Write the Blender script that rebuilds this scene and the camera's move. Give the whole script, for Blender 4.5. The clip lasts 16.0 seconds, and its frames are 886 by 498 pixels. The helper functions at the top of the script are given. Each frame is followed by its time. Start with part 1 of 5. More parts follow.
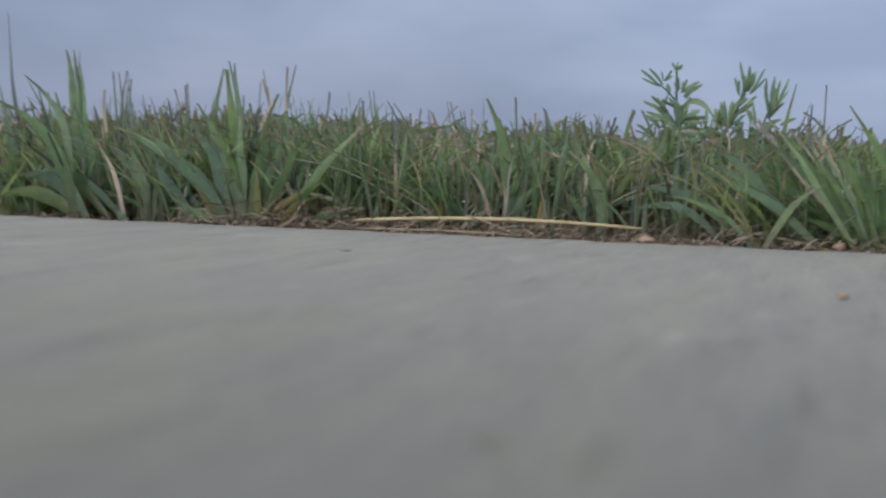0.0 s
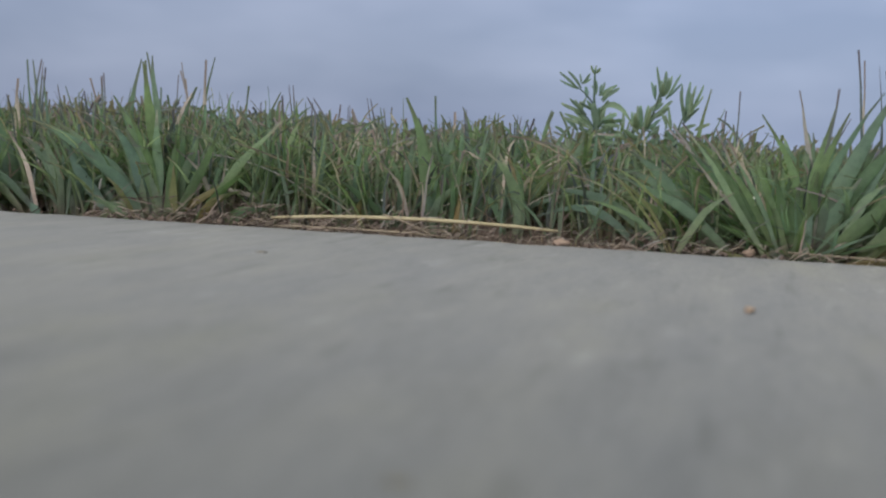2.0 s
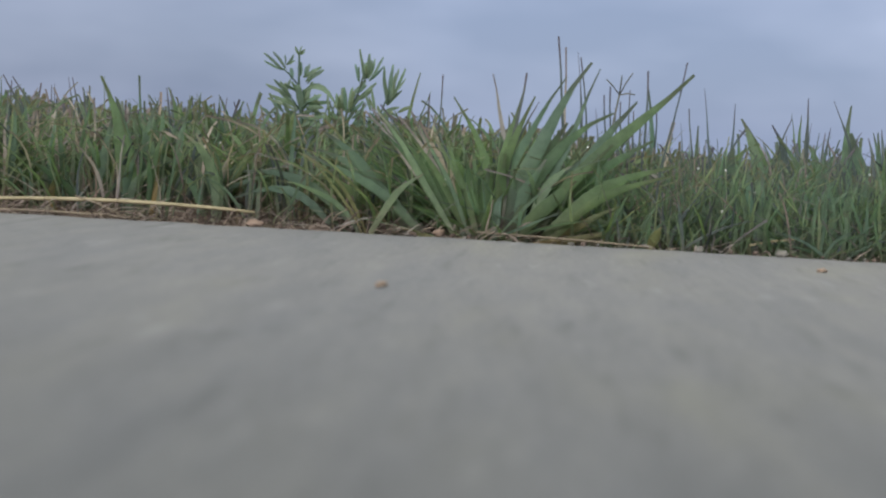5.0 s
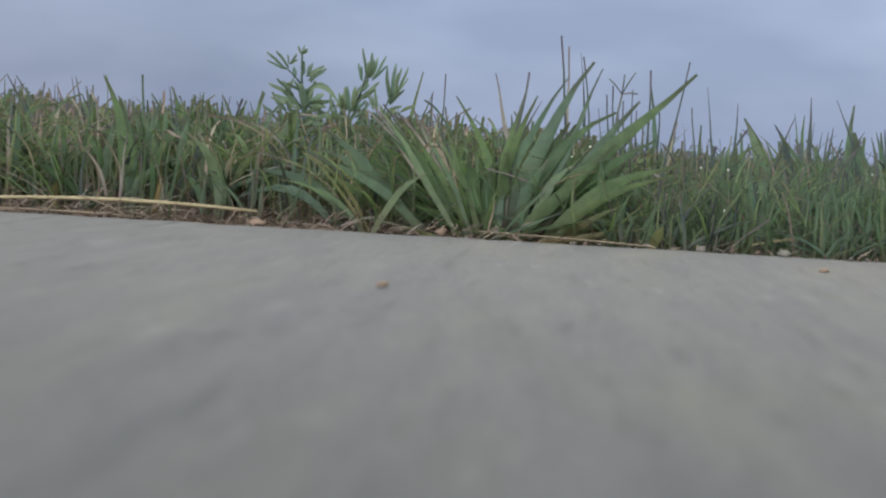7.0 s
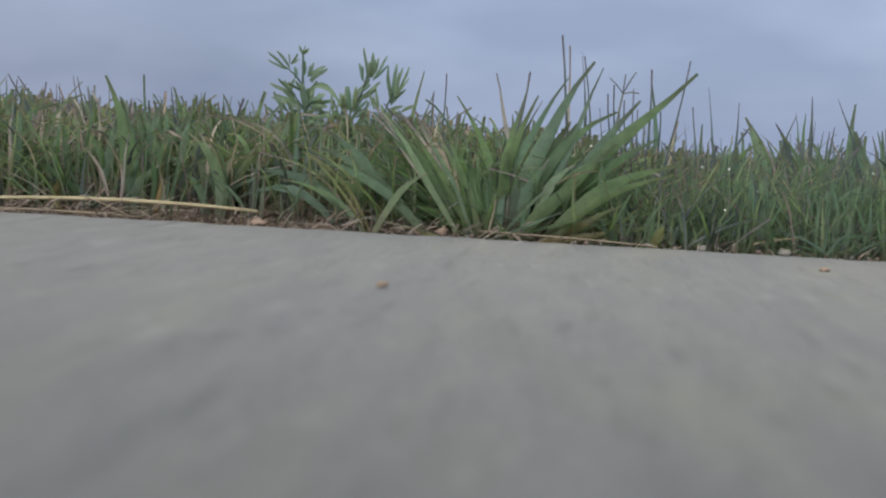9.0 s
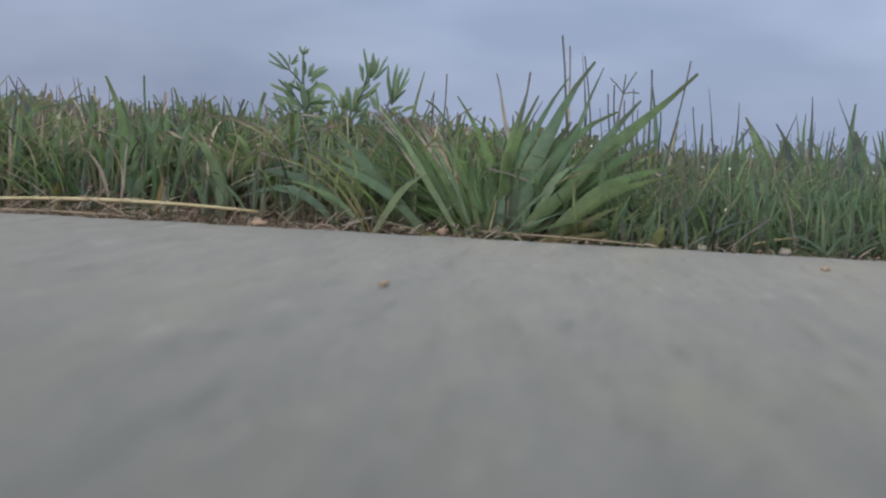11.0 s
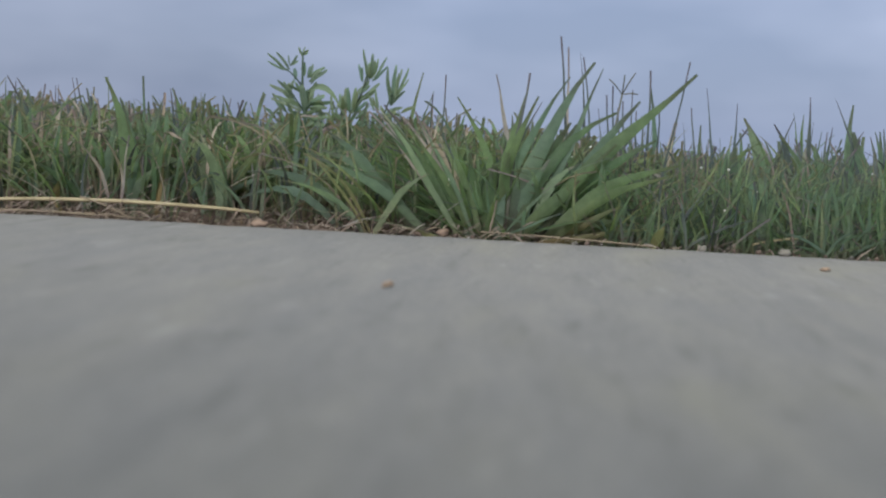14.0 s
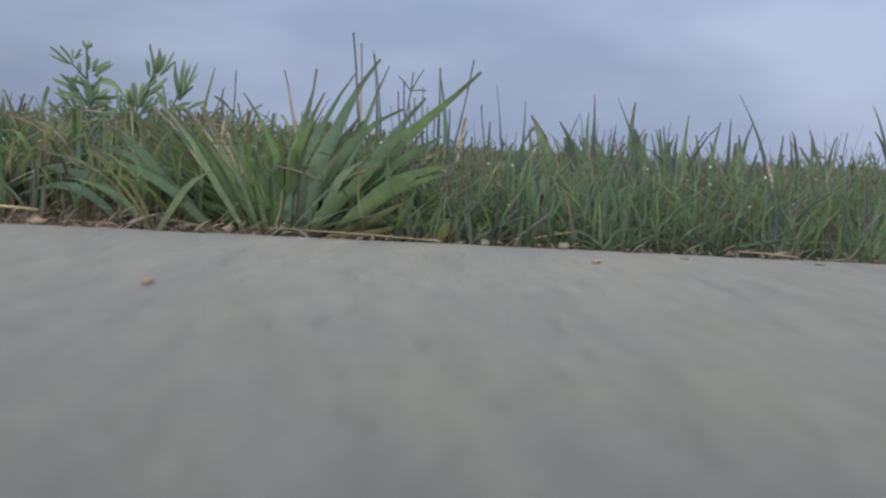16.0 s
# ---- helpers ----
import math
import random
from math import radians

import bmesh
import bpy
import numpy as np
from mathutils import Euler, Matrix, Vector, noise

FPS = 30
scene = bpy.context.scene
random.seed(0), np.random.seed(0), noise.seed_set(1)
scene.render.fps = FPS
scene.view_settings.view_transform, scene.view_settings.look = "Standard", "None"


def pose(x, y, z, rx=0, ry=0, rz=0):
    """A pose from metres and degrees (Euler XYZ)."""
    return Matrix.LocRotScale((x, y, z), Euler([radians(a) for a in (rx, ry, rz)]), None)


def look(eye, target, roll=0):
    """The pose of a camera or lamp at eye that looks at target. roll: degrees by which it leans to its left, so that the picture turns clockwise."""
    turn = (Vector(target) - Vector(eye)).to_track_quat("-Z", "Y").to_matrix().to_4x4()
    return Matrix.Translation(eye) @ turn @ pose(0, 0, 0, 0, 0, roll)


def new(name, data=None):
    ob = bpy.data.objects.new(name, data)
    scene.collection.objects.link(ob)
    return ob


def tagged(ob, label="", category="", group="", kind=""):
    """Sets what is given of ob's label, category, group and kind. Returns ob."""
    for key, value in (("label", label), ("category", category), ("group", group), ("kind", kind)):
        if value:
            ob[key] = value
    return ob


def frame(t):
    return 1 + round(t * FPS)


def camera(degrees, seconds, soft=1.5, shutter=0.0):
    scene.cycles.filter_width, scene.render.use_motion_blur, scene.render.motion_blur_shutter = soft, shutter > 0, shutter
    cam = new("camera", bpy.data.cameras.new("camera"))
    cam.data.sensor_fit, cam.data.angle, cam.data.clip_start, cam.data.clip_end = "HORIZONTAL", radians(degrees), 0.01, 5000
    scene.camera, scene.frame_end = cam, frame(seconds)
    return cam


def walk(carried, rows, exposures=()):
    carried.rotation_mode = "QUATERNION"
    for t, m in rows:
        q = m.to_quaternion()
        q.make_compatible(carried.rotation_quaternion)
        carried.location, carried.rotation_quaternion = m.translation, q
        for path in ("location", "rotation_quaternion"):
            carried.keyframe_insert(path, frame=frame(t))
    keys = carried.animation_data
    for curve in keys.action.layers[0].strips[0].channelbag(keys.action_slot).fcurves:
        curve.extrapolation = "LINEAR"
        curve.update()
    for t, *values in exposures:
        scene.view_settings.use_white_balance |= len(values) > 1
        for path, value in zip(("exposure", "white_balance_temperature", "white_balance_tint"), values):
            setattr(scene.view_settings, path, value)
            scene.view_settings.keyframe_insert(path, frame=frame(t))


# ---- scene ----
# ---------------------------------------------------------------- camera
PATH = [  # seconds, x, y, z, yaw, pitch, roll
    (0, -0.0245, -0.6225, 0.0380, 16.90, -4.02, 1.48),
    (0.1, -0.0296, -0.6197, 0.0437, 15.90, -4.58, 2.46),
    (0.3, -0.0299, -0.6188, 0.0444, 15.92, -4.50, 2.65),
    (0.5, -0.0389, -0.6251, 0.0458, 15.58, -4.68, 2.08),
    (1, -0.0299, -0.6215, 0.0470, 16.39, -4.81, 1.94),
    (1.5, -0.0293, -0.6243, 0.0492, 14.67, -4.92, 1.67),
    (2, -0.0231, -0.6235, 0.0458, 13.27, -4.58, 2.62),
    (2.5, -0.0179, -0.6239, 0.0500, 13.01, -5.01, 1.89),
    (3, -0.0200, -0.6257, 0.0501, 12.32, -5.03, 1.91),
    (3.5, -0.0141, -0.6219, 0.0492, 12.38, -4.94, 1.80),
    (3.8, -0.0044, -0.6224, 0.0481, 11.38, -4.81, 2.19),
    (3.9, 0.0111, -0.6190, 0.0462, 7.09, -4.76, 2.53),
    (4, 0.0265, -0.6157, 0.0442, 4.17, -4.63, 2.80),
    (6.5, 0.0261, -0.6155, 0.0446, 4.12, -4.70, 3.11),
    (7, 0.0274, -0.6159, 0.0450, 4.26, -4.74, 3.02),
    (7.5, 0.0278, -0.6162, 0.0451, 4.28, -4.77, 3.07),
    (8, 0.0283, -0.6167, 0.0453, 4.33, -4.78, 2.99),
    (8.5, 0.0282, -0.6156, 0.0448, 4.33, -4.73, 2.93),
    (9, 0.0286, -0.6163, 0.0455, 4.41, -4.80, 2.92),
    (11.5, 0.0273, -0.6163, 0.0442, 4.34, -4.68, 2.78),
    (12, 0.0265, -0.6156, 0.0437, 4.30, -4.63, 2.71),
    (12.5, 0.0261, -0.6157, 0.0435, 4.26, -4.59, 2.72),
    (13, 0.0254, -0.6160, 0.0445, 4.18, -4.70, 2.78),
    (13.5, 0.0243, -0.6169, 0.0445, 4.04, -4.69, 2.89),
    (14, 0.0245, -0.6176, 0.0445, 4.06, -4.67, 2.86),
    (14.5, 0.0242, -0.6160, 0.0441, 3.89, -4.66, 2.92),
    (14.6, 0.0259, -0.6163, 0.0443, 3.62, -4.74, 2.82),
    (14.7, 0.0300, -0.6169, 0.0448, 2.61, -4.72, 2.99),
    (14.8, 0.0348, -0.6176, 0.0454, 0.28, -4.67, 2.89),
    (14.9, 0.0389, -0.6182, 0.0459, -1.60, -4.52, 3.03),
    (15, 0.0406, -0.6184, 0.0461, -1.64, -4.50, 3.28),
    (15.5, 0.0422, -0.6200, 0.0458, -1.76, -4.44, 3.24),
    (16, 0.0459, -0.6205, 0.0459, -3.58, -4.50, 2.93),
]


def held(x, y, z, yaw, pitch, roll):
    """A camera pose that first turns to yaw, then tips by pitch, then leans by roll."""
    return pose(x, y, z, 90 + pitch, 0, yaw) @ pose(0, 0, 0, 0, 0, roll)


cam = camera(38.35, 16.0, soft=2.15, shutter=0.3)
cam.data.dof.use_dof, cam.data.dof.focus_distance, cam.data.dof.aperture_fstop = True, 0.71, 12.0
walk(cam, [(row[0], held(*row[1:])) for row in PATH], exposures=[(0.0, 0.1), (16.0, 0.1)])

# ---------------------------------------------------------------- light
SUN_UP, SUN_ROUND = 26.0, 200.0   # degrees: height, and bearing from north (+y) clockwise


def build_world():
    world = bpy.data.worlds.new("overcast_sky")
    scene.world = world
    world.use_nodes = True
    nt = world.node_tree
    nt.nodes.clear()
    add = nt.nodes.new
    out, back = add("ShaderNodeOutputWorld"), add("ShaderNodeBackground")
    sky = add("ShaderNodeTexSky")
    sky.sky_type, sky.sun_disc = "NISHITA", False
    sky.sun_elevation, sky.sun_rotation = radians(SUN_UP), radians(SUN_ROUND)
    sky.air_density, sky.dust_density, sky.ozone_density = 1.0, 2.0, 1.0
    coord, mapping = add("ShaderNodeTexCoord"), add("ShaderNodeMapping")
    mapping.inputs["Scale"].default_value = (1.0, 1.0, 2.6)
    cloud, fine = add("ShaderNodeTexNoise"), add("ShaderNodeTexNoise")
    cloud.inputs["Scale"].default_value, cloud.inputs["Detail"].default_value = 2.2, 4.0
    cloud.inputs["Roughness"].default_value = 0.5
    fine.inputs["Scale"].default_value, fine.inputs["Detail"].default_value = 6.5, 3.0
    both = add("ShaderNodeMath")
    both.operation = "MULTIPLY_ADD"
    both.inputs[1].default_value = 0.3
    ramp = add("ShaderNodeValToRGB")
    ramp.color_ramp.elements[0].position, ramp.color_ramp.elements[0].color = 0.53, (2.78, 3.45, 5.20, 1)
    ramp.color_ramp.elements[1].position, ramp.color_ramp.elements[1].color = 0.76, (4.3, 4.98, 6.98, 1)
    # overcast skies are brightest overhead
    split, rise = add("ShaderNodeSeparateXYZ"), add("ShaderNodeMapRange")
    rise.inputs["From Min"].default_value, rise.inputs["From Max"].default_value = 0.12, 0.95
    rise.inputs["To Min"].default_value, rise.inputs["To Max"].default_value = 0.0, 1.0
    top = add("ShaderNodeMix")
    top.data_type = "RGBA"
    top.inputs[7].default_value = (12.2, 12.5, 10.8, 1)
    veil = add("ShaderNodeMix")
    veil.data_type = "RGBA"
    veil.inputs[0].default_value = 0.88
    link = nt.links.new
    link(coord.outputs["Generated"], mapping.inputs["Vector"])
    link(mapping.outputs["Vector"], cloud.inputs["Vector"])
    link(mapping.outputs["Vector"], fine.inputs["Vector"])
    link(fine.outputs[0], both.inputs[0])
    link(cloud.outputs[0], both.inputs[2])
    link(both.outputs[0], ramp.inputs["Fac"])
    link(coord.outputs["Generated"], split.inputs[0])
    link(split.outputs["Z"], rise.inputs["Value"])
    link(rise.outputs[0], top.inputs[0])
    # the cloud cover thins towards +x
    shift, across = add("ShaderNodeMapRange"), add("ShaderNodeValToRGB")
    shift.inputs["From Min"].default_value, shift.inputs["From Max"].default_value = -1.0, 1.0
    across.color_ramp.interpolation = "B_SPLINE"
    stops = ((0.20, 0.75), (0.36, 0.80), (0.46, 0.93), (0.55, 1.52), (0.61, 1.58), (0.68, 1.16), (0.85, 1.1))
    while len(across.color_ramp.elements) < len(stops):
        across.color_ramp.elements.new(0.5)
    for e, (at, much) in zip(across.color_ramp.elements, stops):
        e.position, e.color = at, (much, much, much, 1)
    thinner = add("ShaderNodeVectorMath")
    thinner.operation = "MULTIPLY"
    link(split.outputs["X"], shift.inputs["Value"])
    link(shift.outputs[0], across.inputs["Fac"])
    link(ramp.outputs["Color"], thinner.inputs[0])
    link(across.outputs["Color"], thinner.inputs[1])
    link(thinner.outputs[0], top.inputs[6])
    link(sky.outputs["Color"], veil.inputs[6])
    link(top.outputs[2], veil.inputs[7])
    link(veil.outputs[2], back.inputs["Color"])
    link(back.outputs[0], out.inputs["Surface"])
    back.inputs["Strength"].default_value = 0.1
    return world


build_world()
sun_data = bpy.data.lights.new("sun", "SUN")
sun_data.energy, sun_data.angle, sun_data.color = 2.3, radians(35), (1.0, 0.975, 0.95)
sun = new("sun", sun_data)
sun.matrix_world = look((0, 0, 5), (0, 0, 0))
sun.rotation_euler = Euler((radians(90 - SUN_UP), 0, radians(180 - SUN_ROUND)))

# ---------------------------------------------------------------- materials


def material(name, roughness=0.7, spec=0.5):
    m = bpy.data.materials.new(name)
    m.use_nodes = True
    nt = m.node_tree
    shader = nt.nodes["Principled BSDF"]
    shader.inputs["Roughness"].default_value = roughness
    shader.inputs["Specular IOR Level"].default_value = spec
    return m, nt, shader


def noise_node(nt, scale, detail=3.0, rough=0.55, vector=None):
    n = nt.nodes.new("ShaderNodeTexNoise")
    n.inputs["Scale"].default_value, n.inputs["Detail"].default_value = scale, detail
    n.inputs["Roughness"].default_value = rough
    if vector is not None:
        nt.links.new(vector, n.inputs["Vector"])
    return n.outputs[0]


def ramp_node(nt, value, stops):
    r = nt.nodes.new("ShaderNodeValToRGB")
    while len(r.color_ramp.elements) < len(stops):
        r.color_ramp.elements.new(0.5)
    for e, (at, colour) in zip(r.color_ramp.elements, stops):
        e.position, e.color = at, (*colour, 1)
    nt.links.new(value, r.inputs["Fac"])
    return r.outputs["Color"]


def mix_node(nt, fac, a, b, blend="MIX"):
    n = nt.nodes.new("ShaderNodeMix")
    n.data_type, n.blend_type = "RGBA", blend
    for socket, value in ((n.inputs[0], fac), (n.inputs[6], a), (n.inputs[7], b)):
        if isinstance(value, (float, int)):
            socket.default_value = value
        elif isinstance(value, tuple):
            socket.default_value = (*value, 1)
        else:
            nt.links.new(value, socket)
    return n.outputs[2]


def bump_node(nt, height, strength, distance, shader):
    b = nt.nodes.new("ShaderNodeBump")
    b.inputs["Strength"].default_value, b.inputs["Distance"].default_value = strength, distance
    nt.links.new(height, b.inputs["Height"])
    nt.links.new(b.outputs["Normal"], shader.inputs["Normal"])


def leaf_material(name, root, low, body, tip, tip_at=0.9, vary=0.33, gloss=0.42, glow=0.58):
    """Leaf tissue: colour runs along the blade (UV v), varies from blade to blade, and lets some light through."""
    m, nt, shader = material(name, gloss, 0.28)
    uv = nt.nodes.new("ShaderNodeUVMap")
    uv.uv_map = "along"
    split = nt.nodes.new("ShaderNodeSeparateXYZ")
    nt.links.new(uv.outputs[0], split.inputs[0])
    along = ramp_node(nt, split.outputs["Y"], [(0.0, root), (0.24, low), (0.5, body), (tip_at - 0.05, body), (tip_at + 0.03, tip)])
    one, other, chance = nt.nodes.new("ShaderNodeNewGeometry"), nt.nodes.new("ShaderNodeObjectInfo"), nt.nodes.new("ShaderNodeMath")
    both = nt.nodes.new("ShaderNodeMath")
    chance.operation = "FRACT"
    nt.links.new(one.outputs["Random Per Island"], both.inputs[0])
    nt.links.new(other.outputs["Random"], both.inputs[1])
    nt.links.new(both.outputs[0], chance.inputs[0])
    chance = chance.outputs[0]
    tint = ramp_node(nt, chance, [(0.0, (0.74, 0.78, 0.74)), (0.25, (0.95, 0.95, 0.90)), (0.45, (1.22, 1.08, 0.84)),
                                  (0.65, (0.84, 0.97, 1.04)), (0.85, (1.10, 1.14, 0.95)), (1.0, (1.30, 1.22, 1.12))])
    colour = mix_node(nt, vary * 2, along, mix_node(nt, 1.0, along, tint, "MULTIPLY"))
    geo = nt.nodes.new("ShaderNodeNewGeometry")
    blotch = ramp_node(nt, noise_node(nt, 190, 3, 0.65, geo.outputs["Position"]), [(0.34, (0.70, 0.69, 0.66)), (0.5, (1.0, 1.0, 1.0)), (0.66, (1.28, 1.25, 1.18))])
    patch = ramp_node(nt, noise_node(nt, 42, 2, 0.5, geo.outputs["Position"]), [(0.32, (0.78, 0.80, 0.84)), (0.68, (1.20, 1.18, 1.08))])
    colour = mix_node(nt, 0.45, colour, mix_node(nt, 1.0, colour, blotch, "MULTIPLY"))
    colour = mix_node(nt, 0.6, colour, mix_node(nt, 1.0, colour, patch, "MULTIPLY"))
    # ribs run along the leaf
    wave = nt.nodes.new("ShaderNodeTexWave")
    wave.bands_direction = "X"
    wave.inputs["Scale"].default_value, wave.inputs["Distortion"].default_value = 2.2, 0.3
    nt.links.new(uv.outputs[0], wave.inputs["Vector"])
    ribs = ramp_node(nt, wave.outputs["Fac"], [(0.1, (0.86, 0.87, 0.85)), (0.9, (1.12, 1.11, 1.08))])
    colour = mix_node(nt, 0.7, colour, mix_node(nt, 1.0, colour, ribs, "MULTIPLY"))
    nt.links.new(colour, shader.inputs["Base Color"])
    bump_node(nt, wave.outputs["Fac"], 0.35, 0.0003, shader)
    thin, add = nt.nodes.new("ShaderNodeBsdfTranslucent"), nt.nodes.new("ShaderNodeMixShader")
    nt.links.new(mix_node(nt, 1.0, colour, (1.17, 1.19, 0.80), "MULTIPLY"), thin.inputs["Color"])
    add.inputs[0].default_value = glow
    out = nt.nodes["Material Output"]
    nt.links.new(shader.outputs[0], add.inputs[1])
    nt.links.new(thin.outputs[0], add.inputs[2])
    nt.links.new(add.outputs[0], out.inputs["Surface"])
    return m


def concrete_material():
    """Trowelled concrete: cloudy, faintly ochre in places, with pits, pale flecks and a fine sandy grain."""
    m, nt, shader = material("concrete", 0.85, 0.2)
    pos = nt.nodes.new("ShaderNodeNewGeometry").outputs["Position"]

    def drawn(along):
        """Marks drawn out towards the lawn."""
        stroke = nt.nodes.new("ShaderNodeMapping")
        stroke.inputs["Scale"].default_value = (1.0, along, 1.0)
        nt.links.new(pos, stroke.inputs["Vector"])
        return stroke.outputs["Vector"]

    broom, wide, even = drawn(0.15), drawn(0.24), drawn(0.36)
    large = ramp_node(nt, noise_node(nt, 9, 3, 0.55, even), [(0.30, (0.214, 0.213, 0.227)), (0.5, (0.226, 0.224, 0.236)), (0.70, (0.238, 0.234, 0.243))])
    patch = ramp_node(nt, noise_node(nt, 42, 3, 0.55, wide), [(0.3, (0.94, 0.945, 0.95)), (0.5, (1.0, 1.0, 1.0)), (0.7, (1.06, 1.055, 1.03))])
    blots = ramp_node(nt, noise_node(nt, 95, 3, 0.6, broom), [(0.3, (0.72, 0.73, 0.73)), (0.5, (1.0, 1.0, 1.0)), (0.7, (1.28, 1.26, 1.20))])
    grain = ramp_node(nt, noise_node(nt, 520, 3, 0.7, broom), [(0.3, (0.70, 0.70, 0.71)), (0.7, (1.30, 1.30, 1.29))])
    pits = ramp_node(nt, noise_node(nt, 105, 2, 0.5, broom), [(0.26, (0.50, 0.51, 0.50)), (0.40, (1, 1, 1))])
    flecks = ramp_node(nt, noise_node(nt, 82, 2, 0.5, wide), [(0.64, (1, 1, 1)), (0.76, (1.30, 1.31, 1.33))])
    stain = ramp_node(nt, noise_node(nt, 19, 3, 0.6, even), [(0.36, (0.99, 0.995, 1.012)), (0.55, (1.0, 1.0, 1.0)), (0.70, (1.025, 1.022, 0.965))])
    colour = mix_node(nt, 1.0, mix_node(nt, 1.0, large, stain, "MULTIPLY"), patch, "MULTIPLY")
    for layer, much in ((blots, 0.28), (grain, 0.25), (pits, 0.34), (flecks, 0.6)):
        colour = mix_node(nt, much, colour, mix_node(nt, 1.0, colour, layer, "MULTIPLY"))
    nt.links.new(colour, shader.inputs["Base Color"])
    height = nt.nodes.new("ShaderNodeMath")
    height.operation = "ADD"
    nt.links.new(noise_node(nt, 420, 4, 0.7, pos), height.inputs[0])
    nt.links.new(noise_node(nt, 90, 3, 0.6, broom), height.inputs[1])
    bump_node(nt, height.outputs[0], 0.3, 0.0006, shader)
    return m


def earth_material(name, dark, light, scale):
    m, nt, shader = material(name, 0.95, 0.2)
    pos = nt.nodes.new("ShaderNodeNewGeometry").outputs["Position"]
    colour = ramp_node(nt, noise_node(nt, scale, 5, 0.65, pos), [(0.3, dark), (0.7, light)])
    fine = ramp_node(nt, noise_node(nt, scale * 9, 3, 0.6, pos), [(0.3, (0.7, 0.7, 0.7)), (0.7, (1.25, 1.2, 1.15))])
    nt.links.new(mix_node(nt, 1.0, colour, fine, "MULTIPLY"), shader.inputs["Base Color"])
    bump_node(nt, noise_node(nt, scale * 5, 5, 0.7, pos), 0.8, 0.004, shader)
    return m


def plain_material(name, a, b, scale, roughness=0.8, spec=0.4, bump=0.3):
    m, nt, shader = material(name, roughness, spec)
    coord = nt.nodes.new("ShaderNodeTexCoord").outputs["Object"]
    colour = ramp_node(nt, noise_node(nt, scale, 4, 0.6, coord), [(0.35, a), (0.65, b)])
    chance = nt.nodes.new("ShaderNodeNewGeometry").outputs["Random Per Island"]
    colour = mix_node(nt, 0.6, colour, mix_node(nt, 1.0, colour, ramp_node(nt, chance, [(0, (0.6, 0.6, 0.6)), (1, (1.35, 1.3, 1.2))]), "MULTIPLY"))
    nt.links.new(colour, shader.inputs["Base Color"])
    bump_node(nt, noise_node(nt, scale * 3, 3, 0.6, coord), bump, 0.001, shader)
    return m


# tips: browned by the cut, and darkened for their backlit look against the sky
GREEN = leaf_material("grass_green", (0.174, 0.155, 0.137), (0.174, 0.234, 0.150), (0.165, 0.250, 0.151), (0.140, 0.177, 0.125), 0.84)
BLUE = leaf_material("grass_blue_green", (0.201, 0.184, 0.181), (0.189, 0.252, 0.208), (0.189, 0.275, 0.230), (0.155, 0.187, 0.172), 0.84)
PALE = leaf_material("grass_pale", (0.278, 0.270, 0.247), (0.257, 0.331, 0.265), (0.249, 0.343, 0.260), (0.315, 0.319, 0.304), 0.88)
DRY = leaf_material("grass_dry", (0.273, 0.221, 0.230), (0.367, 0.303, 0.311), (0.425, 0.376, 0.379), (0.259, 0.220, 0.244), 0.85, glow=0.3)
# dark stems; also green blades coloured as silhouettes against the sky
DARK = leaf_material("grass_stem_dark", (0.169, 0.146, 0.160), (0.122, 0.148, 0.151), (0.102, 0.129, 0.142), (0.116, 0.110, 0.151), 0.9, glow=0.2)
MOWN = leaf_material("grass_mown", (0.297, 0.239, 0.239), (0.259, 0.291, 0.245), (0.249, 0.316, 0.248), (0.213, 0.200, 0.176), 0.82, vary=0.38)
THATCH_LEAF = leaf_material("grass_brown", (0.198, 0.161, 0.179), (0.260, 0.212, 0.232), (0.291, 0.239, 0.266), (0.261, 0.223, 0.253), 0.85, glow=0.25)
WEED = leaf_material("weed_leaf", (0.115, 0.164, 0.139), (0.144, 0.207, 0.165), (0.168, 0.237, 0.201), (0.219, 0.299, 0.252), 0.9, glow=0.35, vary=0.5)
ORANGE_LEAF = leaf_material("leaf_turning", (0.20, 0.155, 0.095), (0.27, 0.205, 0.11), (0.215, 0.205, 0.115), (0.15, 0.18, 0.10), 0.7, glow=0.3)
YELLOW = leaf_material("leaf_yellowing", (0.275, 0.228, 0.158), (0.248, 0.236, 0.128), (0.216, 0.236, 0.123), (0.248, 0.246, 0.158), 0.85, vary=0.15, glow=0.35)
TONES = (GREEN, BLUE, PALE, DRY, DARK, YELLOW, ORANGE_LEAF)
CONCRETE = concrete_material()
SOIL = earth_material("soil", (0.124, 0.095, 0.082), (0.240, 0.186, 0.161), 60)
TURF = earth_material("far_turf", (0.043, 0.057, 0.031), (0.075, 0.094, 0.050), 14)
STRAW = plain_material("straw", (0.35, 0.295, 0.185), (0.45, 0.39, 0.26), 90, 0.5, 0.5)
DULL_STRAW = plain_material("dull_straw", (0.23, 0.185, 0.145), (0.31, 0.26, 0.20), 90, 0.7, 0.3)
THATCH = plain_material("thatch", (0.145, 0.112, 0.098), (0.255, 0.205, 0.180), 120)
GRIT = plain_material("grit", (0.145, 0.14, 0.134), (0.195, 0.188, 0.178), 200)
PALE_STONE = plain_material("pale_orange_stone", (0.28, 0.205, 0.165), (0.32, 0.235, 0.185), 160)
BRICKY = plain_material("orange_stone", (0.209, 0.150, 0.124), (0.275, 0.205, 0.170), 160)
STALK = plain_material("wiry_stalk", (0.085, 0.10, 0.085), (0.13, 0.13, 0.11), 150)
